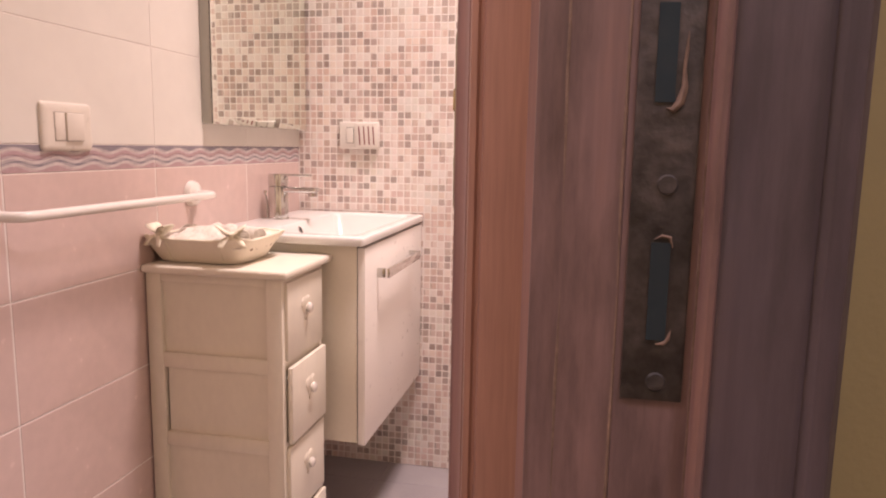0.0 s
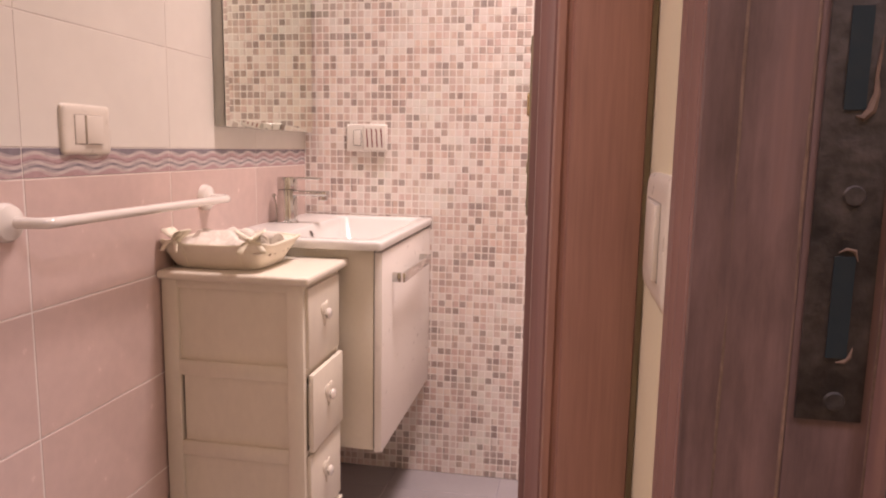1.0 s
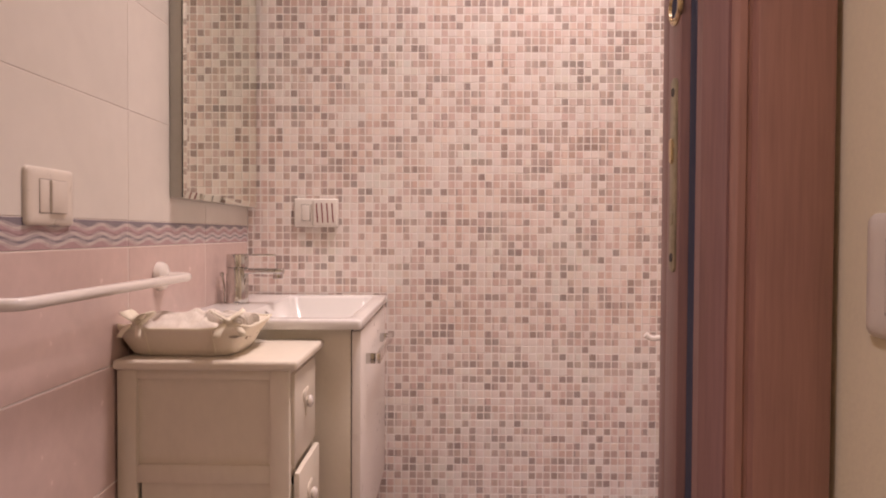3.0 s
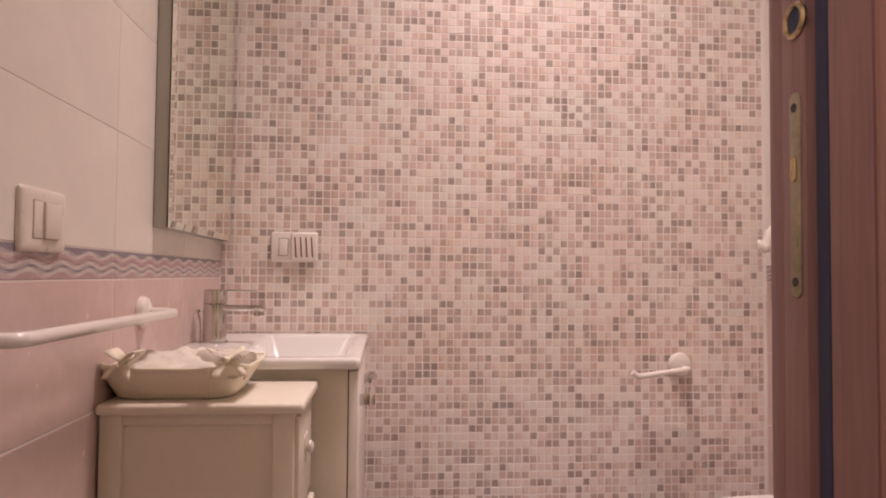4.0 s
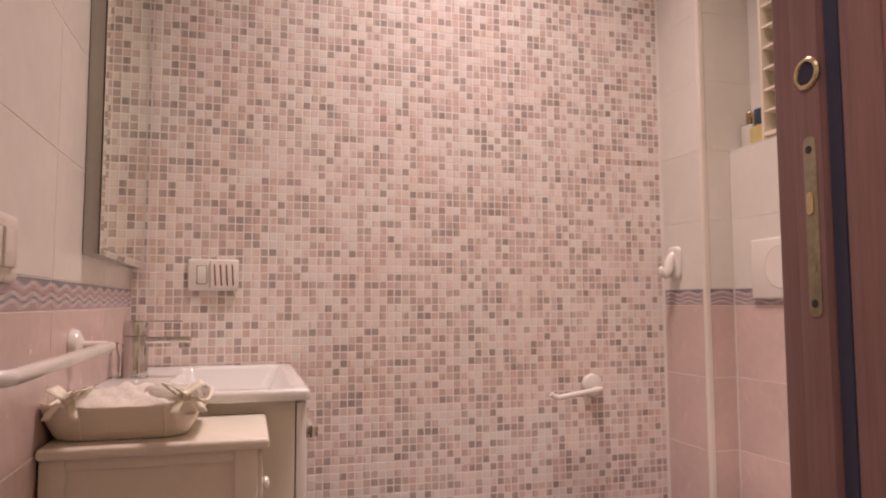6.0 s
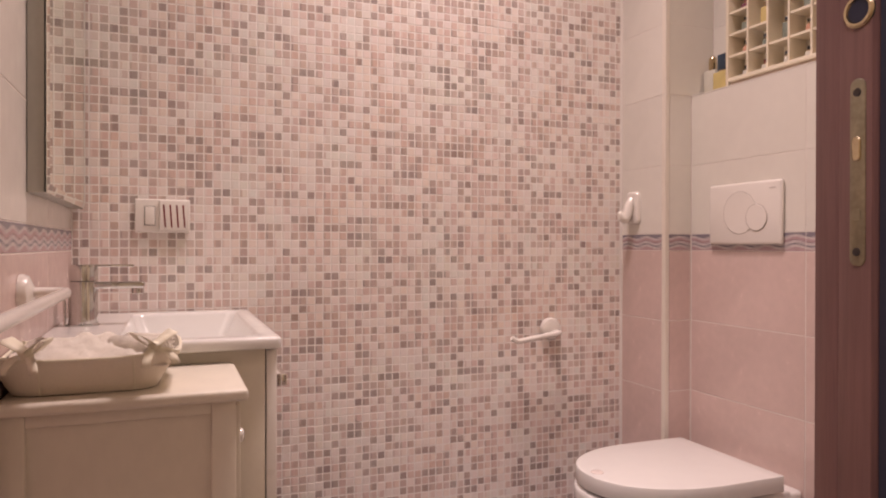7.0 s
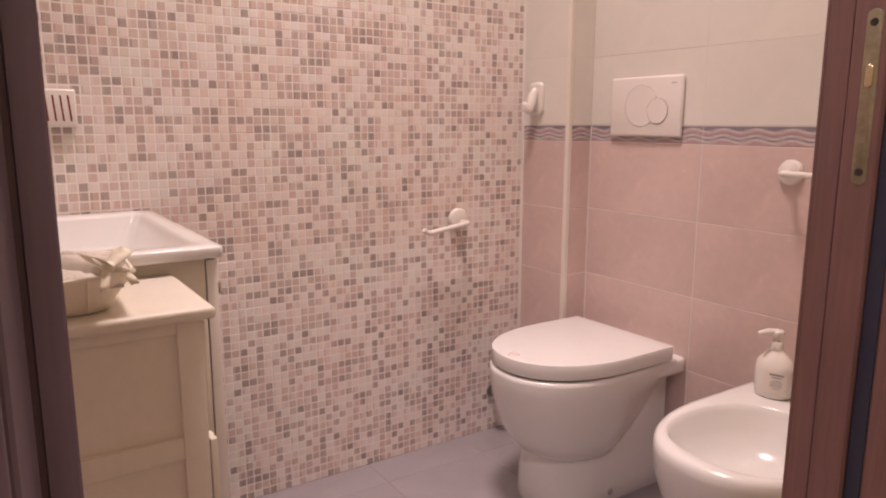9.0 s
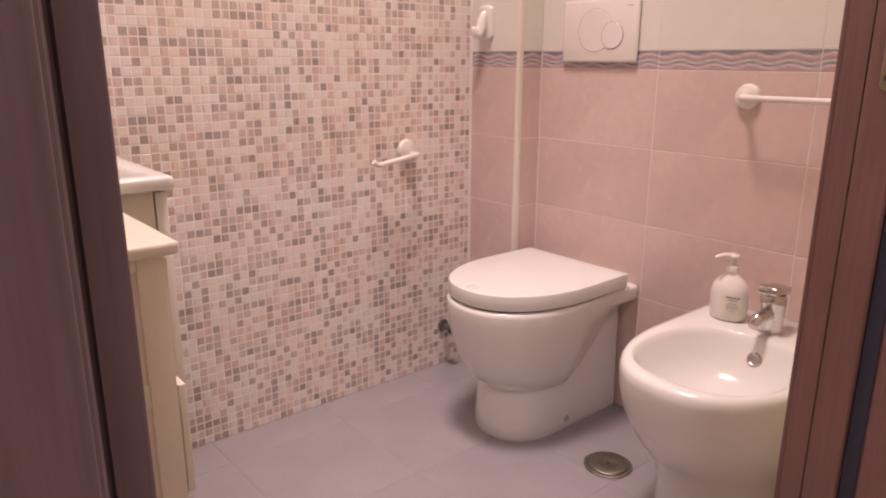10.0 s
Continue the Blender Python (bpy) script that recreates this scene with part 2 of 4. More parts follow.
    mosaic_rest=mosaic_mat("mosaic_glass_rest", "island"),
)

# ---- building helpers ----
ORIGIN = {}


def thing(name, base, label, category, group="", kind=""):
    ob = new(name)
    ob.empty_display_size = 0.05
    ob.location = base
    ORIGIN[ob.name] = Vector(base)
    return tagged(ob, label, category, group, kind)


def mesh_of(name, bm, material, smooth=None):
    bmesh.ops.recalc_face_normals(bm, faces=bm.faces)
    me = bpy.data.meshes.new(name)
    bm.to_mesh(me)
    bm.free()
    me.materials.append(material)
    if smooth is not None:
        me.shade_smooth()
        me.set_sharp_from_angle(angle=radians(smooth))
    return me


def part(name, bm, material, parent, label="", smooth=38):
    ob = new(name, mesh_of(name, bm, material, smooth))
    ob.parent = parent
    if parent is not None:
        ob.matrix_parent_inverse = Matrix.Translation(-ORIGIN.get(parent.name, Vector()))
    return tagged(ob, label)


def solid(name, bm, material, label, category, group="", kind="", smooth=38):
    return tagged(part(name, bm, material, None, "", smooth), label, category, group, kind)


def box(bm, x0, x1, y0, y1, z0, z1, bevel=0.0, segments=2):
    made = bmesh.ops.create_cube(bm, size=1)["verts"]
    for v in made:
        v.co = Vector((x0 + (v.co.x + 0.5) * (x1 - x0), y0 + (v.co.y + 0.5) * (y1 - y0), z0 + (v.co.z + 0.5) * (z1 - z0)))
    if bevel:
        edges = list({e for v in made for e in v.link_edges})
        bmesh.ops.bevel(bm, geom=edges, offset=bevel, segments=segments, profile=0.5, affect="EDGES")
    return bm


def boxed(*a, bevel=0.0, segments=2):
    return box(bmesh.new(), *a, bevel=bevel, segments=segments)


def frame_of(axis):
    axis = Vector(axis).normalized()
    side = axis.cross(Vector((0, 0, 1)))
    if side.length < 1e-3:
        side = Vector((1, 0, 0))
    side.normalize()
    return axis, side, axis.cross(side).normalized()


def lathe(bm, base, axis, profile, n=24, flat=1.0):
    """Turned shape: profile of (along, radius) from the base; flat squeezes it in the second cross direction."""
    axis, s, t = frame_of(axis)
    base = Vector(base)
    rings = []
    for a, r in profile:
        if r < 1e-6:
            rings.append([bm.verts.new(base + axis * a)])
        else:
            rings.append([bm.verts.new(base + axis * a + s * r * math.cos(k * math.tau / n) + t * r * flat * math.sin(k * math.tau / n)) for k in range(n)])
    for p, q in zip(rings, rings[1:]):
        for k in range(n):
            j = (k + 1) % n
            if len(p) == 1 and len(q) > 1:
                bm.faces.new((p[0], q[k], q[j]))
            elif len(q) == 1 and len(p) > 1:
                bm.faces.new((p[k], p[j], q[0]))
            elif len(p) > 1:
                bm.faces.new((p[k], p[j], q[j], q[k]))
    for ring in (rings[0], rings[-1]):
        if len(ring) > 2:
            bm.faces.new(ring)
    return bm


def turned(*a, **k):
    return lathe(bmesh.new(), *a, **k)


def tube(bm, points, radius, n=12, close=True):
    pts = [Vector(p) for p in points]
    rings = []
    side = None
    for i, p in enumerate(pts):
        d = (pts[min(i + 1, len(pts) - 1)] - pts[max(i - 1, 0)]).normalized()
        if side is None:
            side = frame_of(d)[1]
        side = (side - d * side.dot(d)).normalized()
        up = d.cross(side)
        r = radius[i] if isinstance(radius, (list, tuple)) else radius
        rings.append([bm.verts.new(p + side * r * math.cos(k * math.tau / n) + up * r * math.sin(k * math.tau / n)) for k in range(n)])
    for a, b in zip(rings, rings[1:]):
        for k in range(n):
            j = (k + 1) % n
            bm.faces.new((a[k], a[j], b[j], b[k]))
    if close:
        bm.faces.new(rings[0])
        bm.faces.new(rings[-1])
    return bm


def bent(points, r, steps=6):
    """Points of a path with its inner corners rounded by r."""
    pts = [Vector(p) for p in points]
    out = [pts[0]]
    for a, b, c in zip(pts, pts[1:], pts[2:]):
        u, w = (a - b).normalized(), (c - b).normalized()
        p, q = b + u * r, b + w * r
        for k in range(steps + 1):
            f = k / steps
            out.append((p.lerp(b, f)).lerp(b.lerp(q, f), f))
    return out + [pts[-1]]


def loft(bm, rings, cap_first=True, cap_last=True):
    vs = [[bm.verts.new(p) for p in r] for r in rings]
    n = len(vs[0])
    for a, b in zip(vs, vs[1:]):
        for k in range(n):
            j = (k + 1) % n
            bm.faces.new((a[k], a[j], b[j], b[k]))
    if cap_first:
        bm.faces.new(vs[0])
    if cap_last:
        bm.faces.new(vs[-1])
    return bm


def d_ring(xf, xb, half, yc, z, nose=0.62, back=1.0, n=40, power=2.3):
    """A D-shaped outline: rounded at xf, straight sides, square at xb; back narrows the rear."""
    pts = []
    depth = min((xb - xf) * 0.92, half / nose)
    xm = xf + depth
    for k in range(n):
        a = -math.pi / 2 + math.pi * k / (n - 1)
        c, s = math.cos(a), math.sin(a)
        pts.append(Vector((xm - depth * abs(c) ** (2 / power), yc + half * math.copysign(abs(s) ** (2 / power), s), z)))
    for k in range(1, 5):
        f = k / 5
        pts.append(Vector((xm + (xb - xm) * f, yc + half * (1 + (back - 1) * f), z)))
    pts.append(Vector((xb, yc + half * back, z)))
    for k in range(1, 6):
        pts.append(Vector((xb, yc + half * back * (1 - 2 * k / 6), z)))
    pts.append(Vector((xb, yc - half * back, z)))
    for k in range(4, 0, -1):
        f = k / 5
        pts.append(Vector((xm + (xb - xm) * f, yc - half * (1 + (back - 1) * f), z)))
    return pts


def rrect(x0, x1, y0, y1, z, r, n=5):
    pts = []
    for cx, cy, a0 in ((x1 - r, y1 - r, 0), (x0 + r, y1 - r, 90), (x0 + r, y0 + r, 180), (x1 - r, y0 + r, 270)):
        for k in range(n + 1):
            a = radians(a0 + 90 * k / n)
            pts.append(Vector((cx + r * math.cos(a), cy + r * math.sin(a), z)))
    return pts


# ---- walls, floor, ceiling ----
W, H = 1.537, 2.9
WALL_X = 1.64
IN_Y = -1.3825
OUT_Y = -1.4805
structure = dict(kind="structure")

wall_mosaic = solid("wall_north", boxed(-0.12, 1.86, 0.0010, 0.12, 0, H), M["mosaic_grout"], "bathroom wall behind small square mosaic tiles with pale grout", "wall", **structure)
wall_left = solid("wall_west", boxed(-0.12, -0.0012, IN_Y, 0.0010, 0, H), M["grout"], "bathroom wall with pink and white tiles and wavy border", "wall", **structure)
wall_right = solid("wall_east", boxed(WALL_X + 0.0012, 1.86, IN_Y, 0.0010, 0, 1.404), M["grout"], "pink and white tiled wall with recessed ledge", "wall", **structure)
wall_niche = solid("wall_east_upper", boxed(1.7212, 1.86, IN_Y, 0.0010, 1.404, H), M["grout"], "white tiled wall set back above the ledge", "wall", **structure)
wall_chase = solid("wall_chase", boxed(1.5462, WALL_X + 0.0012, -0.2038, 0.0010, 0, H), M["grout"], "tiled boxed-out corner chase for pipes", "wall", **structure)
bm = boxed(1.6412, 1.7212, -0.2038, 0.0010, 1.4045, H)
tagged(part("chase_filler", bm, M["grout"], wall_chase))

ceiling = solid("ceiling", boxed(-1.4, 2.9, -3.3, 0.12, H, H + 0.12), M["ceiling"], "plain white painted ceiling", "ceiling", **structure)
floor = solid("floor", boxed(-0.12, 1.86, OUT_Y, 0.12, -0.12, -0.0010), M["floor_grout"], "bathroom floor of lilac grey square tiles", "floor", **structure)
hall_floor = solid("floor_corridor", boxed(-1.4, 2.9, -3.3, OUT_Y, -0.12, -0.002), M["hall_floor"], "plain brown corridor floor", "floor", **structure)

# partition with the bathroom doorway, opening x 0.090 to 0.770, height 2.10
bm = bmesh.new()
box(bm, -1.3, 0.060, OUT_Y, IN_Y, 0, H)
box(bm, 0.800, 1.86, OUT_Y, -1.4535, 0, H)
box(bm, 0.800, 1.86, -1.4005, IN_Y, 0, H)
box(bm, 1.62, 1.86, -1.4535, -1.4005, 0, H)
box(bm, 0.060, 0.800, OUT_Y, IN_Y, 2.13, H)
solid("wall_door", bm, M["plaster"], "cream plastered partition with pocket doorway", "wall", **structure)

# corridor and next room
solid("wall_corridor", boxed(0.865, 1.000, -1.7200, OUT_Y, 0, H), M["plaster"], "cream plastered corridor wall with switch", "wall", **structure)
bm = bmesh.new()
box(bm, 0.865, 1.000, -3.2, -2.57, 0, H)
box(bm, 0.865, 1.000, -2.57, -1.740, 2.14, H)
solid("wall_corridor_rear", bm, M["plaster"], "cream plastered wall over doorway", "wall", **structure)
solid("wall_corridor_south", boxed(-1.4, 2.9, -3.3, -3.2, 0, H), M["plaster"], "cream plastered corridor end wall", "wall", **structure)
solid("wall_corridor_west", boxed(-1.4, -1.3, -3.2, OUT_Y, 0, H), M["plaster"], "cream plastered corridor side wall", "wall", **structure)
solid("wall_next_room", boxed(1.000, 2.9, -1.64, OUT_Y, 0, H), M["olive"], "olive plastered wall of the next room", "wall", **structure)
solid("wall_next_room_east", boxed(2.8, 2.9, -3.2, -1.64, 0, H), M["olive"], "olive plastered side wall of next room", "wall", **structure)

# ---- wall tiles ----
ROWS = [(0.0, 0.142), (0.142, 0.347), (0.347, 0.552), (0.552, 0.757), (0.757, 0.961), (0.961, 1.008), (1.008, 1.207), (1.207, 1.412), (1.412, 1.617), (1.617, 1.822), (1.822, 2.027), (2.027, 2.232), (2.232, 2.437), (2.437, 2.642), (2.642, 2.847), (2.847, 2.9)]
PIECES = {}


def slab_mesh(name, du, dz, material, flip):
    """A glazed tile, du wide and dz high, 6 mm thick, with an eased front edge; flip: which wall it hangs on."""
    key = (name, round(du, 4), round(dz, 4), material.name, flip)
    if key in PIECES:
        return PIECES[key]
    e, th = 0.0014, 0.006
    bm = bmesh.new()
    outer = [(-du / 2, -dz / 2), (du / 2, -dz / 2), (du / 2, dz / 2), (-du / 2, dz / 2)]
    rings = []
    for inset, out in ((0, 0), (0, th - e), (e, th)):
        ring = []
        for u, v in outer:
            u -= math.copysign(inset, u)
            v -= math.copysign(inset, v)
            co = {"+x": (out, u, v), "-x": (-out, u, v), "-y": (u, -out, v), "+z": (u, v, out)}[flip]
            ring.append(Vector(co))
        rings.append(ring)
    loft(bm, rings)
    PIECES[key] = mesh_of(name, bm, material)
    return PIECES[key]


def lay(name, parent, place, du, dz, material, flip):
    ob = new(name, slab_mesh(name, du, dz, material, flip))
    ob.parent = parent
    ob.location = place
    return ob


def tile_wall(parent, fixed, flip, cuts, z_from=0.0, z_to=2.9, joint=0.0020, border="border_left"):
    for a, b in zip(cuts, cuts[1:]):
        for z0, z1 in ROWS:
            if z0 < z_from - 0.001 or z1 > z_to + 0.001:
                continue
            mid, h = (a + b) / 2, (z0 + z1) / 2
            if z0 == 0.961:
                mat, name = M[border], "border_tile"
            else:
                mat, name = (M["pink_tile"], "pink_tile") if z1 < 1.0 else (M["white_tile"], "white_tile")
            gap = joint if z1 < 1.0 else joint * 0.16
            place = {"+x": (fixed, mid, h), "-x": (fixed, mid, h), "-y": (mid, fixed, h)}[flip]
            lay(name, parent, place, abs(b - a) - gap, z1 - z0 - gap * 0.8, mat, flip)


# ---- sanitary ware ----
def make_toilet():
    yc = -0.433
    t = thing("toilet", (1.38, yc, 0), "white ceramic floor-standing toilet with closed lid", "toilet")
    foot = [d_ring(1.226, 1.628, 0.115, yc, 0.0, 0.8), d_ring(1.222, 1.628, 0.118, yc, 0.012, 0.8), d_ring(1.225, 1.628, 0.1165, yc, 0.05, 0.8),
            d_ring(1.231, 1.628, 0.114, yc, 0.12, 0.8), d_ring(1.236, 1.628, 0.112, yc, 0.20, 0.8), d_ring(1.240, 1.628, 0.112, yc, 0.345, 0.8)]
    part("pedestal", loft(bmesh.new(), foot), M["ceramic"], t, smooth=60)
    egg = [(0.140, 1.246, 1.36, 0.104, 0.80), (0.146, 1.229, 1.40, 0.1165, 0.82), (0.156, 1.213, 1.44, 0.1275, 0.80), (0.172, 1.197, 1.47, 0.138, 0.76), (0.198, 1.179, 1.505, 0.1495, 0.72), (0.232, 1.162, 1.535, 0.160, 0.69),
           (0.272, 1.148, 1.560, 0.169, 0.68), (0.312, 1.139, 1.582, 0.175, 0.74), (0.345, 1.1345, 1.598, 0.1780, 0.88), (0.374, 1.1325, 1.600, 0.1790, 0.925), (0.383, 1.1340, 1.599, 0.1780, 0.925), (0.387, 1.140, 1.595, 0.173, 0.92), (0.3878, 1.150, 1.59, 0.165, 0.92)]
    part("bowl", loft(bmesh.new(), [d_ring(xf, xb, half, yc, z, 0.70, back) for z, xf, xb, half, back in egg]), M["ceramic"], t, smooth=60)
    shelf = [rrect(1.48 + i, 1.6385, yc - 0.166 + i, yc + 0.166 - i, z, 0.010) for z, i in ((0.338, 0.008), (0.345, 0.002), (0.352, 0.0), (0.374, 0.0), (0.3795, 0.002), (0.381, 0.006))]
    part("rear_shelf", loft(bmesh.new(), shelf), M["ceramic"], t, smooth=50)
    # dark ring painted as the shade between bowl and lid
    part("seat_gap", loft(bmesh.new(), [d_ring(1.148, 1.556, 0.166, yc, z, 0.68, 0.97) for z in (0.387, 0.395)]), M["rubber_gap_shade"], t, "dark shadow gap ring under the lid")
    lid = [d_ring(1.1365 + i, 1.5635 - i * 0.6, 0.1815 - i, yc, z, 0.70, 0.985, power=2.2) for z, i in ((0.3935, 0.0022), (0.3945, 0.0006), (0.396, 0.0), (0.4300, 0.0), (0.4315, 0.0006), (0.4323, 0.0018), (0.4325, 0.0035))]
    lid_ob = part("lid", loft(bmesh.new(), lid), M["ceramic"], t, "closed white D-shaped lid", smooth=28)
    part("bumper_button", turned((1.166, yc + 0.001, 0.4315), (0, 0, 1), [(0, 0.0155), (0.002, 0.0155), (0.0032, 0.0135), (0.0036, 0)], n=24), M["pinkdot"], lid_ob, "small pinkish round button")
    for s in (-1, 1):
        part("hinge", turned((1.575, yc + s * 0.078, 0.3815), (0, 0, 1), [(0, 0.015), (0.014, 0.015), (0.018, 0.012), (0.018, 0)], n=20), M["chrome"], t, "short chrome lid hinge")
        part("fixing_cap", turned((1.415, yc + s * 0.1145, 0.030), (0, s, 0), [(-0.004, 0.010), (0.003, 0.010), (0.006, 0.007), (0.0065, 0)], n=16), M["steel"], t, "small grey fixing cap")
    return t


def make_bidet():
    yc = -1.014
    t = thing("bidet", (1.38, yc, 0), "white ceramic floor-standing bidet with chrome tap", "bidet")
    bx = 1.312
    outer = [d_ring(1.235, 1.612, 0.118, yc, 0.0, 0.8), d_ring(1.230, 1.612, 0.121, yc, 0.012, 0.8), d_ring(1.234, 1.612, 0.120, yc, 0.10, 0.8), d_ring(1.222, 1.615, 0.127, yc, 0.145, 0.8),
             d_ring(1.188, 1.620, 0.145, yc, 0.19, 0.76), d_ring(1.150, 1.625, 0.163, yc, 0.235, 0.72), d_ring(1.122, 1.632, 0.178, yc, 0.285, 0.70), d_ring(1.107, 1.636, 0.187, yc, 0.335, 0.68),
             d_ring(1.102, 1.638, 0.190, yc, 0.375, 0.66), d_ring(1.104, 1.638, 0.189, yc, 0.390, 0.66), d_ring(1.111, 1.637, 0.184, yc, 0.3985, 0.66), d_ring(1.122, 1.636, 0.175, yc, 0.400, 0.66)]

    def oval(scale, z, shift=0.0):
        ring = []
        for p in outer[-1]:
            a = math.atan2((p.y - yc) / 0.145, (p.x - bx) / 0.162)
            k = 2 / 2.4
            c, s = math.cos(a), math.sin(a)
            ring.append(Vector((bx + shift + 0.168 * scale * math.copysign(abs(c) ** k, c), yc + 0.152 * scale * math.copysign(abs(s) ** k, s), z)))
        return ring

    inner = [oval(1.03, 0.400), oval(1.0, 0.397), oval(0.97, 0.385), oval(0.90, 0.350), oval(0.80, 0.318), oval(0.62, 0.295), oval(0.35, 0.285), oval(0.12, 0.282)]
    part("basin", loft(bmesh.new(), outer + inner), M["ceramic"], t, smooth=60)
    part("overflow_cap", turned((1.466, yc - 0.006, 0.352), (-0.9, 0, 0.42), [(0, 0.017), (0.004, 0.017), (0.006, 0.013), (0.004, 0.009), (0.004, 0)], n=24), M["steel"], t, "round chrome overflow cap")
    part("waste_cap", turned((bx, yc, 0.281), (0, 0, 1), [(0, 0.02), (0.004, 0.019), (0.006, 0)], n=24), M["chrome"], t, "chrome waste plug")
    tap = part("tap", turned((1.535, yc, 0.399), (0, 0, 1), [(0, 0.029), (0.004, 0.029), (0.006, 0.0255), (0.060, 0.0250), (0.065, 0.027), (0.082, 0.027), (0.089, 0.023), (0.091, 0)], n=28), M["chrome"], t, "short chrome mixer tap")
    bm = tube(bmesh.new(), [(1.535, yc, 0.440), (1.505, yc, 0.447), (1.475, yc, 0.446), (1.462, yc, 0.442)], [0.015, 0.014, 0.0125, 0.0125], n=16)
    lathe(bm, (1.464, yc, 0.444), (-0.75, 0, -0.65), [(-0.004, 0.013), (0.016, 0.0135), (0.02, 0.011), (0.02, 0)], n=18)
    part("spout", bm, M["chrome"], tap)
    bm = boxed(-0.046, 0.030, -0.022, 0.022, 0, 0.019, bevel=0.005, segments=3)
    bmesh.ops.transform(bm, matrix=pose(1.538, yc, 0.4875, 0, 8, 0), verts=bm.verts)
    part("lever", bm, M["chrome"], tap)
    for s in (-1, 1):
        part("fixing_cap", turned((1.37, yc + s * 0.1135, 0.06), (0, s, 0), [(-0.004, 0.009), (0.003, 0.009), (0.006, 0.006), (0.0065, 0)], n=16), M["steel"], t)
    return t


def make_soap():
    x, y, z = 1.543, -0.908, 0.4005
    t = thing("soap_dispenser", (x, y, z), "white plastic pump soap bottle with printed label", "soap bottle")
    part("bottle", turned((x, y, z), (0, 0, 1), [(0, 0.030), (0.003, 0.0335), (0.02, 0.0355), (0.066, 0.0355), (0.084, 0.031), (0.097, 0.021), (0.104, 0.0145), (0.108, 0.0125), (0.113, 0.0125), (0.113, 0)], n=32, flat=1.24), M["plastic_hi"], t, smooth=60)
    part("collar", turned((x, y, z + 0.112), (0, 0, 1), [(0, 0.0145), (0.014, 0.0145), (0.016, 0.013), (0.016, 0.006), (0.034, 0.006), (0.034, 0)], n=20), M["plastic_hi"], t)
    bm = turned((x, y, z + 0.142), (0, 0, 1), [(0, 0.012), (0.002, 0.0135), (0.009, 0.0135), (0.012, 0.010), (0.0125, 0)], n=20)
    tube(bm, [(x, y, z + 0.150), (x - 0.02, y + 0.014, z + 0.151), (x - 0.036, y + 0.026, z + 0.146)], [0.0075, 0.007, 0.005], n=12)
    part("pump_head", bm, M["plastic_hi"], t)
    def patch(mid, wide, z0, z1, lift):
        """A thin curved sheet on the bottle's side, round the angle mid."""
        bm = bmesh.new()
        row = [(mid + wide * (k / 8 - 0.5)) for k in range(9)]
        cut = [[Vector((x + (0.0355 + d) * math.cos(a), y + (0.0510 + d) * math.sin(a), z + h)) for a in row] for d, h in ((lift, z0), (lift, z1), (lift - 0.0006, z1), (lift - 0.0006, z0))]
        return loft(bm, [[c[k] for c in cut] for k in range(9)])

    mid = radians(208)
    label = part("label", patch(mid, 0.95, 0.022, 0.066, 0.0006), M["plastic"], t, "pale label with unreadable print")
    for h, w, th in ((0.0600, 0.62, 0.0045), (0.0535, 0.42, 0.0022), (0.0460, 0.36, 0.0016), (0.0415, 0.55, 0.0012), (0.0375, 0.50, 0.0012), (0.0335, 0.55, 0.0012), (0.0280, 0.30, 0.0012)):
        part("print_bar", patch(mid, w, h - th / 2, h + th / 2, 0.0010), M["ink"], label)
    return t


def make_valve():
    x, z = 1.43, 0.135
    t = thing("stop_valve", (x, 0, z), "small grey water stop valve on mosaic wall", "valve")
    part("rosette", turned((x, -0.0005, z), (0, -1, 0), [(0, 0.021), (0.005, 0.020), (0.009, 0.013), (0.009, 0)], n=24), M["drain"], t)
    part("body", turned((x, -0.006, z), (0, -1, 0), [(0, 0.011), (0.030, 0.011), (0.032, 0.014), (0.051, 0.014), (0.046, 0)], n=18), M["drain"], t)
    part("handle", boxed(x - 0.020, x + 0.020, -0.062, -0.050, z - 0.009, z + 0.009, bevel=0.004), M["rubber_gap_shade"], t, "dark grey valve handle")
    return t


def make_drain():
    x, y = 1.354, -0.739
    t = thing("floor_drain", (x, y, 0), "round brushed steel floor drain cover", "drain")
    part("rim", turned((x, y, 0.0), (0, 0, 1), [(0, 0.060), (0.0025, 0.060), (0.004, 0.057), (0.004, 0.050), (0.0025, 0.049), (0.0025, 0)], n=40), M["drain"], t)
    part("cover", turned((x, y, 0.002), (0, 0, 1), [(0, 0.0485), (0.003, 0.0485), (0.0045, 0.046), (0.0048, 0.01), (0.004, 0.008), (0.004, 0)], n=40), M["drain"], t)
    part("centre_screw", turned((x, y, 0.006), (0, 0, 1), [(0, 0.005), (0.0012, 0.0045), (0.0015, 0)], n=14), M["black"], t)
    return t


def make_flush_plate():
    x = WALL_X - 0.0
    y0, y1, z0, z1 = -0.542, -0.292, 0.978, 1.142
    t = thing("flush_plate", (x, (y0 + y1) / 2, z0), "white plastic dual flush plate with two round buttons", "flush plate")
    part("plate", boxed(x - 0.013, x - 0.0005, y0, y1, z0, z1, bevel=0.0065, segments=3), M["plastic_hi"], t)
    cy, cz = -0.405, 1.062
    part("large_button", turned((x - 0.0125, cy, cz), (-1, 0, 0), [(0, 0.056), (0.0010, 0.056), (0.0016, 0.0553), (0.0016, 0)], n=44), M["plastic_hi"], t)
    part("large_button_groove", turned((x - 0.0125, cy, cz), (-1, 0, 0), [(0, 0.0574), (0.0008, 0.0574), (0.0008, 0)], n=44), M["groove"], t)
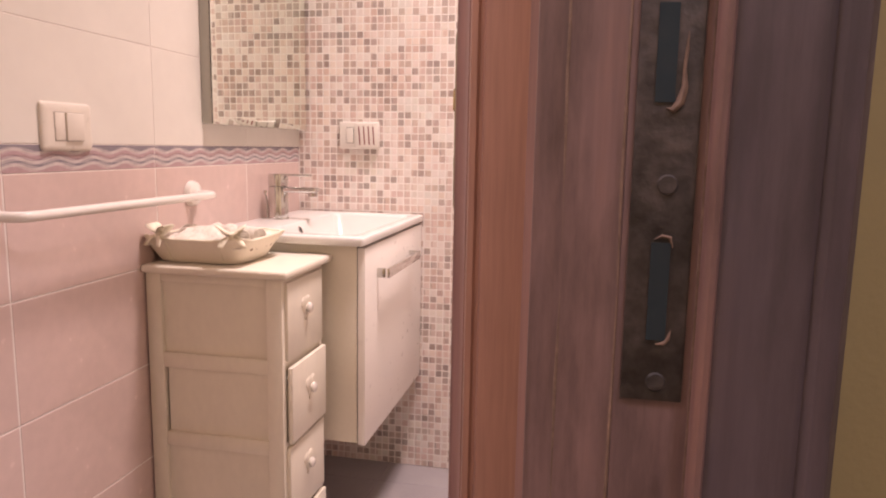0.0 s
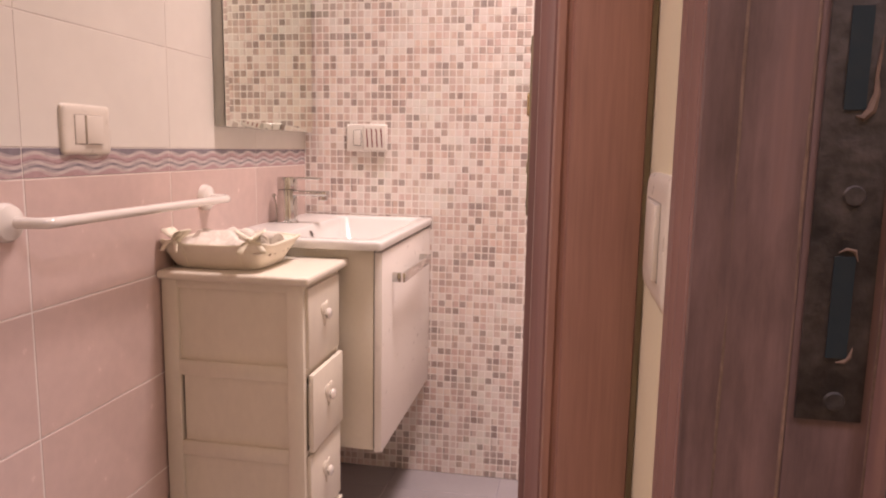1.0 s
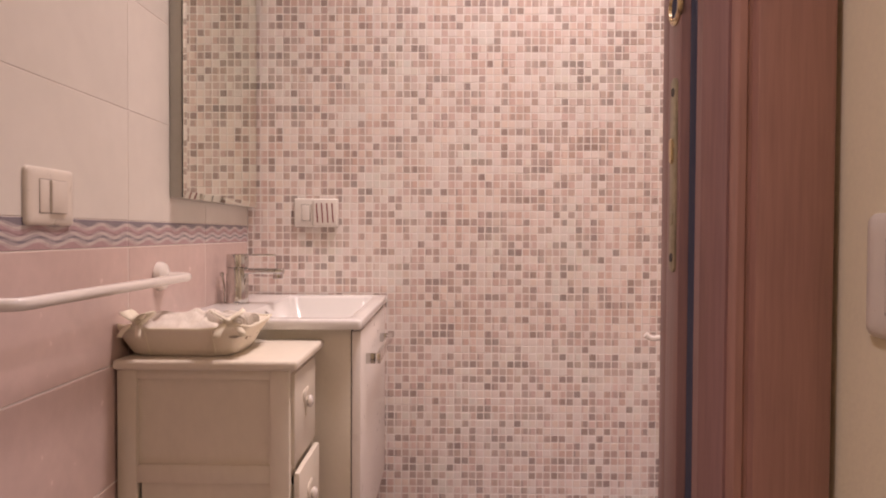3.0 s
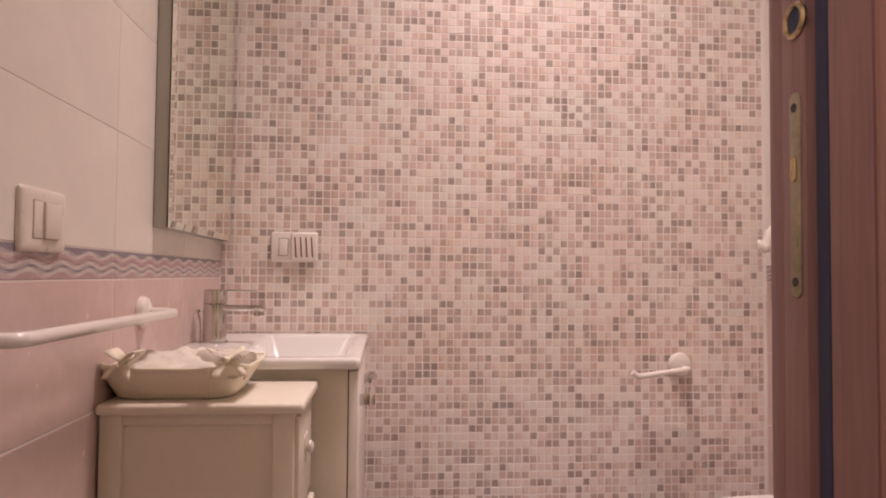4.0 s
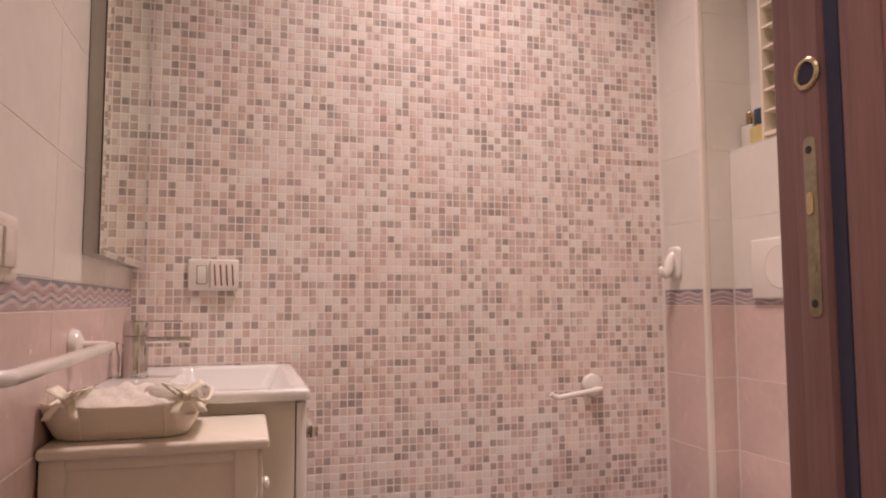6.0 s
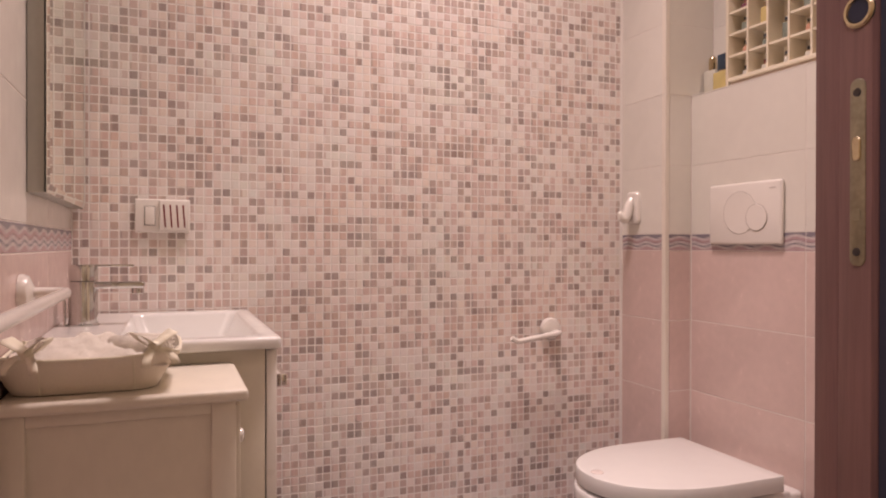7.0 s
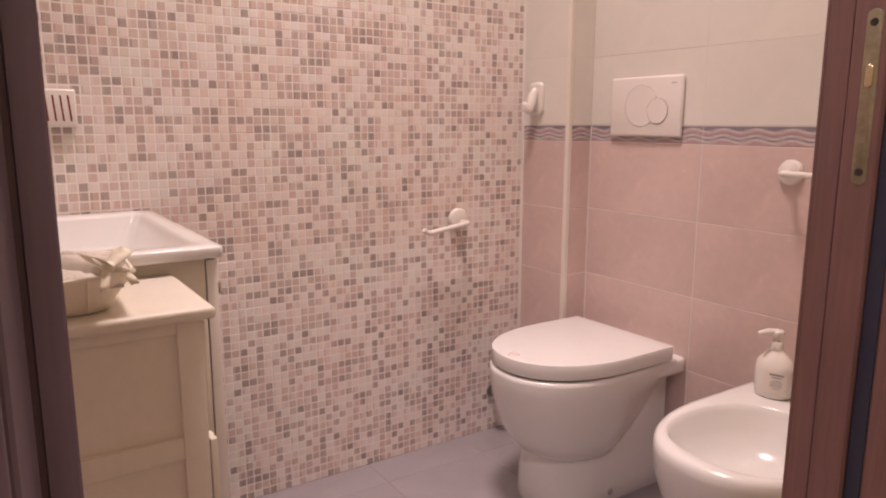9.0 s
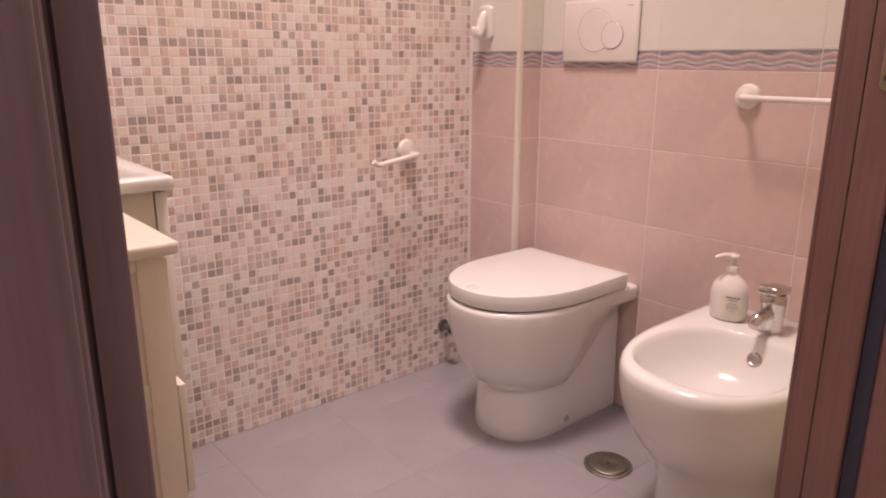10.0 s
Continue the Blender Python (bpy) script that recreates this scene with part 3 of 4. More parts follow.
    part("small_button", turned((x - 0.0125, cy - 0.058, cz - 0.014), (-1, 0, 0), [(0, 0.034), (0.0024, 0.034), (0.0030, 0.0333), (0.0030, 0)], n=36), M["plastic_hi"], t)
    part("small_button_groove", turned((x - 0.0125, cy - 0.058, cz - 0.014), (-1, 0, 0), [(0, 0.0354), (0.0022, 0.0354), (0.0022, 0)], n=36), M["groove"], t)
    part("maker_mark", boxed(x - 0.0137, x - 0.0128, y0 + 0.018, y0 + 0.036, z1 - 0.0215, z1 - 0.0195), M["groove"], t)
    return t


def make_towel_bar(name, wall_x, out, y0, y1, z, r, base_r, label):
    """A bar of one bent tube between two round wall bases; out is +1 or -1 along x."""
    t = thing(name, (wall_x, (y0 + y1) / 2, z), label, "towel rail")
    reach = 0.066
    for y in (y0, y1):
        part("base", turned((wall_x, y, z), (out, 0, 0), [(0, base_r), (0.006, base_r), (0.013, base_r * 0.88), (0.017, base_r * 0.55), (0.020, r * 1.15), (0.022, 0)], n=32), M["plastic_hi"], t)
    d = 1 if y1 > y0 else -1
    path = bent([(wall_x + out * 0.012, y0, z), (wall_x + out * reach, y0 + d * 0.01, z), (wall_x + out * reach, y1 - d * 0.01, z), (wall_x + out * 0.012, y1, z)], 0.02)
    part("bar", tube(bmesh.new(), path, r, n=16), M["plastic_hi"], t)
    return t


def make_paper_holder():
    x, z = 1.284, 0.724
    t = thing("paper_holder", (x, 0, z), "white plastic toilet paper holder without paper", "paper holder")
    part("base", turned((x, -0.003, z), (0, -1, 0), [(0, 0.034), (0.006, 0.034), (0.013, 0.030), (0.017, 0.018), (0.018, 0)], n=32), M["plastic_hi"], t)
    path = bent([(x + 0.006, -0.014, z - 0.010), (x + 0.004, -0.060, z - 0.006), (x - 0.142, -0.063, z - 0.026), (x - 0.158, -0.063, z - 0.014)], 0.012)
    part("arm", tube(bmesh.new(), path, 0.0078, n=14), M["plastic_hi"], t)
    return t


def make_wall_hook():
    x = 1.545
    t = thing("wall_hook", (x, -0.065, 1.04), "white plastic adhesive wall hook on tiles", "hook")
    plate = [[Vector((x - d, p.x, p.y)) for p in rrect(-0.094 + i, -0.036 - i, 1.040 + i, 1.139 - i, 0, 0.016 - i)] for d, i in ((0.0002, 0.0), (0.008, 0.0), (0.0115, 0.002), (0.013, 0.006))]
    part("plate", loft(bmesh.new(), plate), M["plastic_hi"], t, smooth=50)
    bm = tube(bmesh.new(), [(x - 0.010, -0.065, 1.118), (x - 0.020, -0.065, 1.100), (x - 0.026, -0.065, 1.078), (x - 0.031, -0.0645, 1.062), (x - 0.039, -0.064, 1.055), (x - 0.049, -0.063, 1.060), (x - 0.051, -0.063, 1.072), (x - 0.049, -0.063, 1.078)], [0.010, 0.0145, 0.0160, 0.0160, 0.0150, 0.0130, 0.0105, 0.005], n=18)
    part("hook", bm, M["plastic_hi"], t)
    return t


def make_switch(name, face, centre, label):
    """Rounded wall plate 120 x 82 mm with two rockers; face is the outward direction along x."""
    x, y, z = centre
    t = thing(name, centre, label, "light switch")

    def b(d0, d1, y0, y1, z0, z1, bv, m, n, sg=2):
        xs = sorted((x + face * d0, x + face * d1))
        return part(n, boxed(xs[0], xs[1], y + y0, y + y1, z + z0, z + z1, bevel=bv, segments=sg), M[m], t)

    # domed cover: a flat field with broad rounded shoulders
    dome = [[Vector((x + face * d, y + p.x, z + p.y)) for p in rrect(-0.060 + i, 0.060 - i, -0.041 + i, 0.041 - i, 0, 0.0075 - i * 0.4)] for d, i in ((0.0, 0.0), (0.0030, 0.0), (0.0052, 0.0014), (0.0066, 0.0046), (0.0074, 0.0095), (0.0076, 0.0135))]
    part("plate", loft(bmesh.new(), dome), M["plastic"], t, smooth=60)
    lo, mid, hi = (-0.034, -0.009, 0.034) if face > 0 else (-0.034, 0.009, 0.034)
    b(0.0070, 0.0082, lo, hi, -0.0245, 0.0245, 0.0, "groove", "module_gap")
    b(0.0068, 0.0092 if face > 0 else 0.0112, lo + 0.0009, mid - 0.0006, -0.0235, 0.0235, 0.0014, "plastic", "rocker")
    b(0.0068, 0.0122 if face > 0 else 0.0092, mid + 0.0006, hi - 0.0009, -0.0235, 0.0235, 0.0014, "plastic", "rocker")
    return t


def make_socket():
    x0, x1, z0, z1 = 0.135, 0.262, 1.004, 1.086
    t = thing("wall_socket", (0.2, 0, z0), "white wall plate with switch and slotted grille", "wall plate")
    part("plate", boxed(x0, x1, -0.011, -0.002, z0, z1, bevel=0.004, segments=3), M["plastic_hi"], t)
    part("module_gap", boxed(0.157, 0.1815, -0.0118, -0.009, 1.0215, 1.0685), M["rubber_gap_shade"], t)
    part("rocker", boxed(0.158, 0.1805, -0.0145, -0.009, 1.0225, 1.0675, bevel=0.0012), M["plastic_hi"], t)
    grille = part("grille", boxed(0.190, 0.2605, -0.020, -0.009, 1.008, 1.084, bevel=0.004, segments=3), M["plastic_hi"], t)
    for k in range(4):
        xx = 0.2005 + k * 0.0148
        slit = boxed(xx, xx + 0.0036, -0.0206, -0.0192, 1.017, 1.072)
        for v in slit.verts:
            v.co.x += (1.0445 - v.co.z) * 0.07
        part("slot", slit, M["slot"], grille, "dark red slot")
    return t


def make_mirror():
    y0, y1, z0, z1, d = -0.561, -0.012, 1.059, 2.02, 0.029
    t = thing("wall_mirror", (0, (y0 + y1) / 2, z0), "tall frameless mirror on grey metal box over washbasin", "mirror")
    part("metal_box", boxed(0.0006, d - 0.004, y0, y1, z0, z1, bevel=0.001), M["alu"], t, "grey aluminium side")
    part("edge_line", boxed(d - 0.004, d - 0.0012, y0 + 0.0012, y1 - 0.0012, z0 + 0.0012, z1 - 0.0012), M["black"], t)
    e = 0.014
    rings = []
    for inset, x in ((0.0, d - 0.0012), (0.0, d), (e, d + 0.0022)):
        rings.append([Vector((x, y0 + inset, z0 + inset)), Vector((x, y1 - inset, z0 + inset)), Vector((x, y1 - inset, z1 - inset)), Vector((x, y0 + inset, z1 - inset))])
    part("glass", loft(bmesh.new(), rings), M["mirror"], t, "bevelled mirror glass", smooth=None)
    return t


# ---- washbasin ----
def make_vanity():
    t = thing("washbasin_cabinet", (0.19, -0.28, 0.31), "wall-hung white gloss washbasin cabinet with cream side", "cabinet")
    y0, y1, z0, z1 = -0.557, -0.006, 0.313, 0.789
    body = part("body", boxed(0.001, 0.3755, y0, y0 + 0.016, z0, z1, bevel=0.0008), M["cream_side"], t, "cream laminate side")
    part("side_panel", boxed(0.001, 0.3755, y1 - 0.016, y1, z0, z1, bevel=0.0008), M["cream_side"], t)
    part("bottom_panel", boxed(0.001, 0.3745, y0 + 0.0165, y1 - 0.0165, z0, z0 + 0.016), M["cream_side"], t)
    # dark sheet painted as the shade in the seam behind the door
    part("inner_shadow", boxed(0.364, 0.3772, y0 + 0.003, y1 - 0.003, z0 + 0.003, z1 - 0.003), M["rubber_gap_shade"], t, "dark sheet standing for shade behind the door")
    door = part("door", boxed(0.3778, 0.3962, y0 - 0.001, y1 + 0.001, z0 - 0.004, z1 - 0.006, bevel=0.0014), M["gloss_door"], t, "glossy white door")
    bm = boxed(0.4170, 0.4285, -0.466, -0.150, 0.699, 0.722, bevel=0.0015)
    handle = part("handle", bm, M["chrome_hi"], door, "chrome bar handle")
    for y in (-0.466, -0.159):
        part("handle_post", boxed(0.3955, 0.4169, y, y + 0.009, 0.699, 0.722, bevel=0.001), M["chrome"], handle)
    return t


def make_basin():
    t = thing("washbasin", (0.2, -0.29, 0.79), "white ceramic washbasin with rectangular bowl", "washbasin")
    def outer(i, z, r):
        return rrect(0.0012 + min(i, 0.0), 0.4010 - i, -0.5870 + i, -0.0035 - min(i, 0.001), z, r)

    def inner(i, z, r):
        return rrect(0.132 + i * 0.6, 0.368 - i, -0.541 + i, -0.045 - i, z, r)

    rings = [outer(0.006, 0.7895, 0.006), outer(0.001, 0.791, 0.008), outer(0.0, 0.795, 0.009), outer(0.0, 0.8055, 0.009), outer(0.0015, 0.809, 0.009), outer(0.005, 0.8105, 0.008),
             inner(-0.004, 0.8105, 0.028), inner(0.0, 0.8085, 0.026), inner(0.004, 0.802, 0.026), inner(0.030, 0.745, 0.030), inner(0.042, 0.733, 0.032), inner(0.062, 0.7285, 0.034), inner(0.105, 0.726, 0.01)]
    part("bowl", loft(bmesh.new(), rings, cap_first=False), M["ceramic"], t, smooth=50)
    part("waste_plug", turned((0.25, -0.29, 0.726), (0, 0, 1), [(0, 0.032), (0.003, 0.031), (0.005, 0.02), (0.006, 0)], n=28), M["chrome"], t, "chrome waste plug")
    ring = part("overflow_ring", turned((0.1385, -0.325, 0.787), (0.9, 0, 0.4), [(0, 0.011), (0.003, 0.011), (0.004, 0.009), (0.002, 0.0075), (0.002, 0)], n=24), M["chrome"], t, "chrome overflow ring")
    part("overflow_hole", turned((0.140, -0.325, 0.7878), (0.9, 0, 0.4), [(0, 0.0072), (0.001, 0.0072), (0.001, 0)], n=20), M["black"], ring)
    return t


def make_tap():
    x, y, z = 0.051, -0.268, 0.8107
    t = thing("basin_tap", (x, y, z), "chrome single-lever mixer tap on washbasin", "tap")
    part("body", turned((x, y, z), (0, 0, 1), [(0, 0.030), (0.003, 0.030), (0.005, 0.0275), (0.088, 0.0265), (0.090, 0.025), (0.090, 0)], n=32), M["chrome"], t)
    bm = boxed(x, 0.166, y - 0.0155, y + 0.0155, z + 0.074, z + 0.088, bevel=0.004, segments=3)
    lathe(bm, (0.152, y, z + 0.078), (0, 0, -1), [(0, 0.0125), (0.014, 0.0125), (0.016, 0.0105), (0.016, 0)], n=20)
    part("spout", bm, M["chrome"], t)
    head = part("head", turned((x, y, z + 0.0905), (0, 0, 1), [(0, 0.0255), (0.001, 0.0272), (0.028, 0.0272), (0.033, 0.025), (0.034, 0)], n=32), M["chrome"], t)
    bm = boxed(x - 0.012, 0.146, y - 0.011, y + 0.011, z + 0.118, z + 0.1235, bevel=0.002)
    part("lever", bm, M["chrome"], head)
    bm = tube(bmesh.new(), [(0.018, y, z), (0.018, y, z + 0.045), (0.014, y, z + 0.062), (0.012, y, z + 0.070)], 0.0027, n=10)
    lathe(bm, (0.012, y, z + 0.068), (0, 0, 1), [(0, 0.003), (0.003, 0.0055), (0.008, 0.0055), (0.010, 0)], n=14)
    part("plug_rod", bm, M["chrome"], t)
    return t


# ---- storage cabinet ----
def make_cabinet():
    t = thing("drawer_cabinet", (0.155, -0.69, 0), "narrow cream-white painted wooden cabinet with four drawers", "cabinet")
    x0, x1, y0, y1 = 0.004, 0.304, -0.805, -0.594
    part("top", boxed(0.0015, 0.3205, -0.8190, -0.5595, 0.7505, 0.7680, bevel=0.0065, segments=4), M["cab_paint"], t, "cream top with rounded edge")
    rails = [(0.733, 0.7505), (0.551, 0.583), (0.379, 0.410), (0.206, 0.238), (0.045, 0.075)]
    s = 0.034
    for ya, yb in ((y0, y0 + 0.018), (y1 - 0.018, y1)):
        for xa, xb in ((x0, x0 + s), (x1 - s, x1)):
            part("post", boxed(xa, xb, ya, yb, 0.0, 0.7505, bevel=0.002), M["cab_paint"], t)
        for a, b in rails:
            part("side_rail", boxed(x0 + s, x1 - s, ya + 0.0012, yb - 0.0012, a, b, bevel=0.0015), M["cab_paint"], t)
    for k, (lo, hi) in enumerate(((0.583, 0.733), (0.410, 0.551), (0.238, 0.379), (0.075, 0.206))):
        d = 0.003 if k == 1 else 0.0
        part("side_panel", boxed(x0 + s - 0.003 + d * 2.6, x1 - s + 0.003, y0 + 0.009, y0 + 0.014, lo - 0.003, hi + 0.003 - d), M["cab_paint"], t)
        part("side_panel", boxed(x0 + s - 0.003, x1 - s + 0.003, y1 - 0.014, y1 - 0.009, lo - 0.003, hi + 0.003), M["cab_paint"], t)
    part("back_panel", boxed(x0 + 0.002, x0 + 0.007, y0 + 0.0185, y1 - 0.0185, 0.05, 0.749), M["cab_paint"], t)
    for a, b in rails:
        part("front_rail", boxed(x1 - 0.016, x1 - 0.001, y0 + 0.0185, y1 - 0.0185, a + 0.004 if a < 0.7 else a, b - 0.006 if a < 0.7 else b), M["cab_paint"], t)
    for k, (lo, hi, out) in enumerate(((0.579, 0.741, 0.001), (0.404, 0.566, 0.009), (0.232, 0.394, 0.003), (0.062, 0.222, 0.007))):
        ya, yb = y0 + 0.013, y1 - 0.013
        d = part("drawer", boxed(x1 + out - 0.004, x1 + out + 0.006, ya, yb, lo, hi, bevel=0.0018), M["cab_paint"], t, "drawer left slightly open" if out > 0.005 else "")
        bm = boxed(x1 + out - 0.24, x1 + out - 0.0045, ya + 0.010, ya + 0.018, lo + 0.012, hi - 0.025)
        box(bm, x1 + out - 0.24, x1 + out - 0.0045, yb - 0.018, yb - 0.010, lo + 0.012, hi - 0.025)
        box(bm, x1 + out - 0.24, x1 + out - 0.0045, ya + 0.018, yb - 0.018, lo + 0.012, lo + 0.017)
        part("drawer_box", bm, M["cab_paint"], d)
        cy, cz, cx = (ya + yb) / 2, (lo + hi) / 2 + 0.012, x1 + out + 0.006
        bm = bmesh.new()
        for yy, zz, r, h in ((cy - 0.011, cz + 0.012, 0.013, 0.0022), (cy + 0.011, cz + 0.012, 0.013, 0.0024), (cy, cz - 0.004, 0.013, 0.0026), (cy, cz - 0.020, 0.008, 0.0022)):
            lathe(bm, (cx - 0.001, yy, zz), (1, 0, 0), [(0, r), (h, r), (h + 0.0012, r * 0.8), (h + 0.0012, 0)], n=20)
        part("rosette", bm, M["cab_paint"], d, "raised heart-shaped rosette")
        part("knob", turned((cx, cy, cz), (1, 0, 0), [(0, 0.006), (0.003, 0.0055), (0.0045, 0.009), (0.007, 0.0112), (0.011, 0.0108), (0.0135, 0.007), (0.0145, 0)], n=20), M["plastic_hi"], d, "round white knob")
    return t


def make_basket():
    x0, x1, y0, y1, zb = 0.012, 0.198, -0.778, -0.626, 0.7683
    t = thing("fabric_basket", (0.1, -0.697, zb), "cream quilted fabric basket with ribbon bows", "basket")
    n = 64

    def ring(f, out, lift, inset=0.0):
        pts = []
        cx, cy = (x0 + x1) / 2, (y0 + y1) / 2
        hx, hy = (x1 - x0) / 2, (y1 - y0) / 2
        for k in range(n):
            a = math.tau * k / n
            c, s = math.cos(a), math.sin(a)
            px = math.copysign(abs(c) ** 0.38, c)
            py = math.copysign(abs(s) ** 0.38, s)
            corner = min(1.0, abs(px * py)) ** 6
            spread = out * (0.80 + 0.65 * corner) * f
            wob = 0.0016 * math.sin(9 * a + 1) * f
            pts.append(Vector((cx + px * (hx + spread - inset) + wob, cy + py * (hy + spread * 0.85 - inset), zb + lift * f * (0.90 + 0.16 * corner) + 0.0022 * math.sin(5 * a) * f)))
        return pts

    up = 0.056
    rings = [ring(f, o, up, i) for f, o, i in ((0.0, 0.034, 0.006), (0.05, 0.034, 0.0), (0.3, 0.034, 0.0), (0.6, 0.035, 0.0), (0.85, 0.037, 0.0), (1.0, 0.039, 0.0), (1.06, 0.038, 0.003), (1.0, 0.038, 0.007), (0.6, 0.034, 0.006), (0.2, 0.034, 0.006), (0.12, 0.034, 0.012))]
    for r in rings:
        for p in r:
            p.x = max(p.x, 0.003)
    body = part("basket_body", loft(bmesh.new(), rings), M["fabric"], t, smooth=70)
    rim = [p + Vector((0, 0, 0.0006)) for p in ring(1.05, 0.0385, up, 0.002)]
    for p in rim:
        p.x = max(p.x, 0.004)
    part("piping", tube(bmesh.new(), rim + rim[:1], 0.0027, n=8, close=False), M["ribbon"], body)
    for xx in (0.052, 0.168):
        part("seam", tube(bmesh.new(), [(xx, y0 - 0.0010 - f * 0.0275, zb + 0.002 + up * 0.93 * f) for f in (0.0, 0.3, 0.6, 1.0)], 0.0011, n=6), M["ribbon"], body)

    def bow(cx, cy, cz, turn):
        bm = bmesh.new()
        for side in (-1, 1):
            for lift, spread in ((0.009, 0.021),):
                loop = []
                for k in range(9):
                    a = math.pi * k / 8
                    loop.append((side * spread * math.sin(a) * 1.05, 0.006 * math.sin(a * 2), lift * math.sin(a) + 0.006 * (1 - math.cos(a)) / 2 + (0.007 if lift > 0 else 0) * math.sin(a)))
                for p, q in zip(loop, loop[1:]):
                    vs = [bm.verts.new((p[0], p[1] - 0.0078, p[2])), bm.verts.new((q[0], q[1] - 0.0078, q[2])), bm.verts.new((q[0], q[1] + 0.0078, q[2] + 0.002)), bm.verts.new((p[0], p[1] + 0.0078, p[2] + 0.002))]
                    bm.faces.new(vs)
            tail = [(0, 0, 0.004), (side * 0.008, -0.007, 0.002), (side * 0.015, -0.013, -0.008), (side * 0.017, -0.015, -0.014)]
            for p, q in zip(tail, tail[1:]):
                vs = [bm.verts.new((p[0] - 0.005, p[1], p[2])), bm.verts.new((q[0] - 0.005, q[1], q[2])), bm.verts.new((q[0] + 0.005, q[1], q[2])), bm.verts.new((p[0] + 0.005, p[1], p[2]))]
                bm.faces.new(vs)
        lathe(bm, (0, 0.005, 0.004), (0, -1, 0), [(0, 0.004), (0.003, 0.0062), (0.008, 0.0062), (0.011, 0.004), (0.0115, 0)], n=14)
        bmesh.ops.remove_doubles(bm, verts=bm.verts, dist=0.0002)
        bmesh.ops.transform(bm, matrix=pose(cx, cy, cz, 0, 0, turn) @ Matrix.Scale(1.32, 4), verts=bm.verts)
        ob = part("ribbon_bow", bm, M["ribbon"], t, "ivory ribbon bow", smooth=80)
        mod = ob.modifiers.new("thick", "SOLIDIFY")
        mod.thickness = 0.0009

    bow(0.040, -0.802, zb + 0.056, -25)
    bow(0.194, -0.796, zb + 0.058, 30)
    for k, yy in enumerate((-0.752, -0.729, -0.682, -0.662)):
        f = 0.62
        part("eyelet", turned((x1 + 0.0160, yy, zb + 0.031), (1, 0, -0.45), [(0, 0.0052), (0.0012, 0.005), (0.0016, 0.003), (0.0012, 0)], n=14, flat=0.6), M["eyelet"], body, "tan stitched eyelet")
    return t


def make_towels():
    zb = 0.7683
    obs = []
    for cx, cy, r, ln, turn in ((0.172, -0.742, 0.0180, 0.085, -38), (0.188, -0.700, 0.0165, 0.078, -34)):
        t = thing("rolled_towel", (cx, cy, zb + 0.02), "small rolled ivory towel lying in fabric basket", "towel", "towels in the basket")
        bm = bmesh.new()
        turns, steps = 2.6, 46
        inner = []
        for k in range(steps + 1):
            a = math.tau * turns * k / steps
            rr = 0.004 + (r - 0.004) * k / steps
            inner.append((rr * math.cos(a), rr * math.sin(a)))
        for p, q in zip(inner, inner[1:]):
            bm.faces.new([bm.verts.new((-ln / 2, *p)), bm.verts.new((-ln / 2, *q)), bm.verts.new((ln / 2, *q)), bm.verts.new((ln / 2, *p))])
        bmesh.ops.remove_doubles(bm, verts=bm.verts, dist=0.00005)
        bmesh.ops.transform(bm, matrix=pose(cx, cy, zb + 0.057, 0, 0, turn), verts=bm.verts)
        ob = part("towel_roll", bm, M["lace"], t, smooth=80)
        mod = ob.modifiers.new("thick", "SOLIDIFY")
        mod.thickness = 0.0034
        obs.append(t)
    # crumpled cloth filling the tray
    bm = bmesh.new()
    nx, ny = 30, 26
    grid = []
    for i in range(nx + 1):
        row = []
        for j in range(ny + 1):
            u, v = i / nx, j / ny
            x, y = 0.004 + u * 0.208, -0.792 + v * 0.180
            dome = (4 * u * (1 - u)) ** 0.35 * (4 * v * (1 - v)) ** 0.35
            h = noise.fractal(Vector((x * 38, y * 38, 3.1)), 0.8, 2.1, 4)
            row.append(bm.verts.new((x, y, zb + 0.037 + (0.033 - 0.010 * u) * dome + 0.013 * h * dome)))
        grid.append(row)
    for i in range(nx):
        for j in range(ny):
            bm.faces.new((grid[i][j], grid[i + 1][j], grid[i + 1][j + 1], grid[i][j + 1]))
    ob = solid("folded_cloth", bm, M["lace"], "crumpled ivory terry cloth filling the basket", "cloth", smooth=80)
    mod = ob.modifiers.new("thick", "SOLIDIFY")
    mod.thickness = 0.003


# ---- scent display on the ledge ----
def scent(name, x, y, z, w, h, body, cap, cap_h, label, square=True, group="scent bottles"):
    t = thing(name, (x, y, z), label, "perfume bottle", group)
    if square:
        part("flask", boxed(x - w * 0.3, x + w * 0.3, y - w / 2, y + w / 2, z, z + h, bevel=min(0.003, w * 0.12), segments=2), M[body], t)
    else:
        part("flask", turned((x, y, z), (0, 0, 1), [(0, w * 0.38), (h * 0.08, w * 0.48), (h * 0.5, w * 0.5), (h * 0.85, w * 0.36), (h, w * 0.16), (h, 0)], n=18, flat=0.7), M[body], t)
    r = w * (0.30 if cap == "navy" and w > 0.05 else 0.2)
    part("neck", turned((x, y, z + h - 0.001), (0, 0, 1), [(0, r), (0.004, r), (0.004, 0)], n=14), M["brass_hi"], t)
    if cap == "navy" and w > 0.05:
        part("cap", boxed(x - 0.012, x + 0.012, y - 0.0155, y + 0.0155, z + h + 0.0032, z + h + cap_h, bevel=0.002), M[cap], t, "square navy cap")
        return t
    part("cap", turned((x, y, z + h + 0.003), (0, 0, 1), [(0, r * 1.25), (cap_h * 0.85, r * 1.25), (cap_h, r), (cap_h, 0)], n=16), M[cap], t)
    return t


def make_display():
    xf, xb, y0, y1, z0, z1 = 1.660, 1.7195, -0.322, -0.805, 1.4145, 2.02
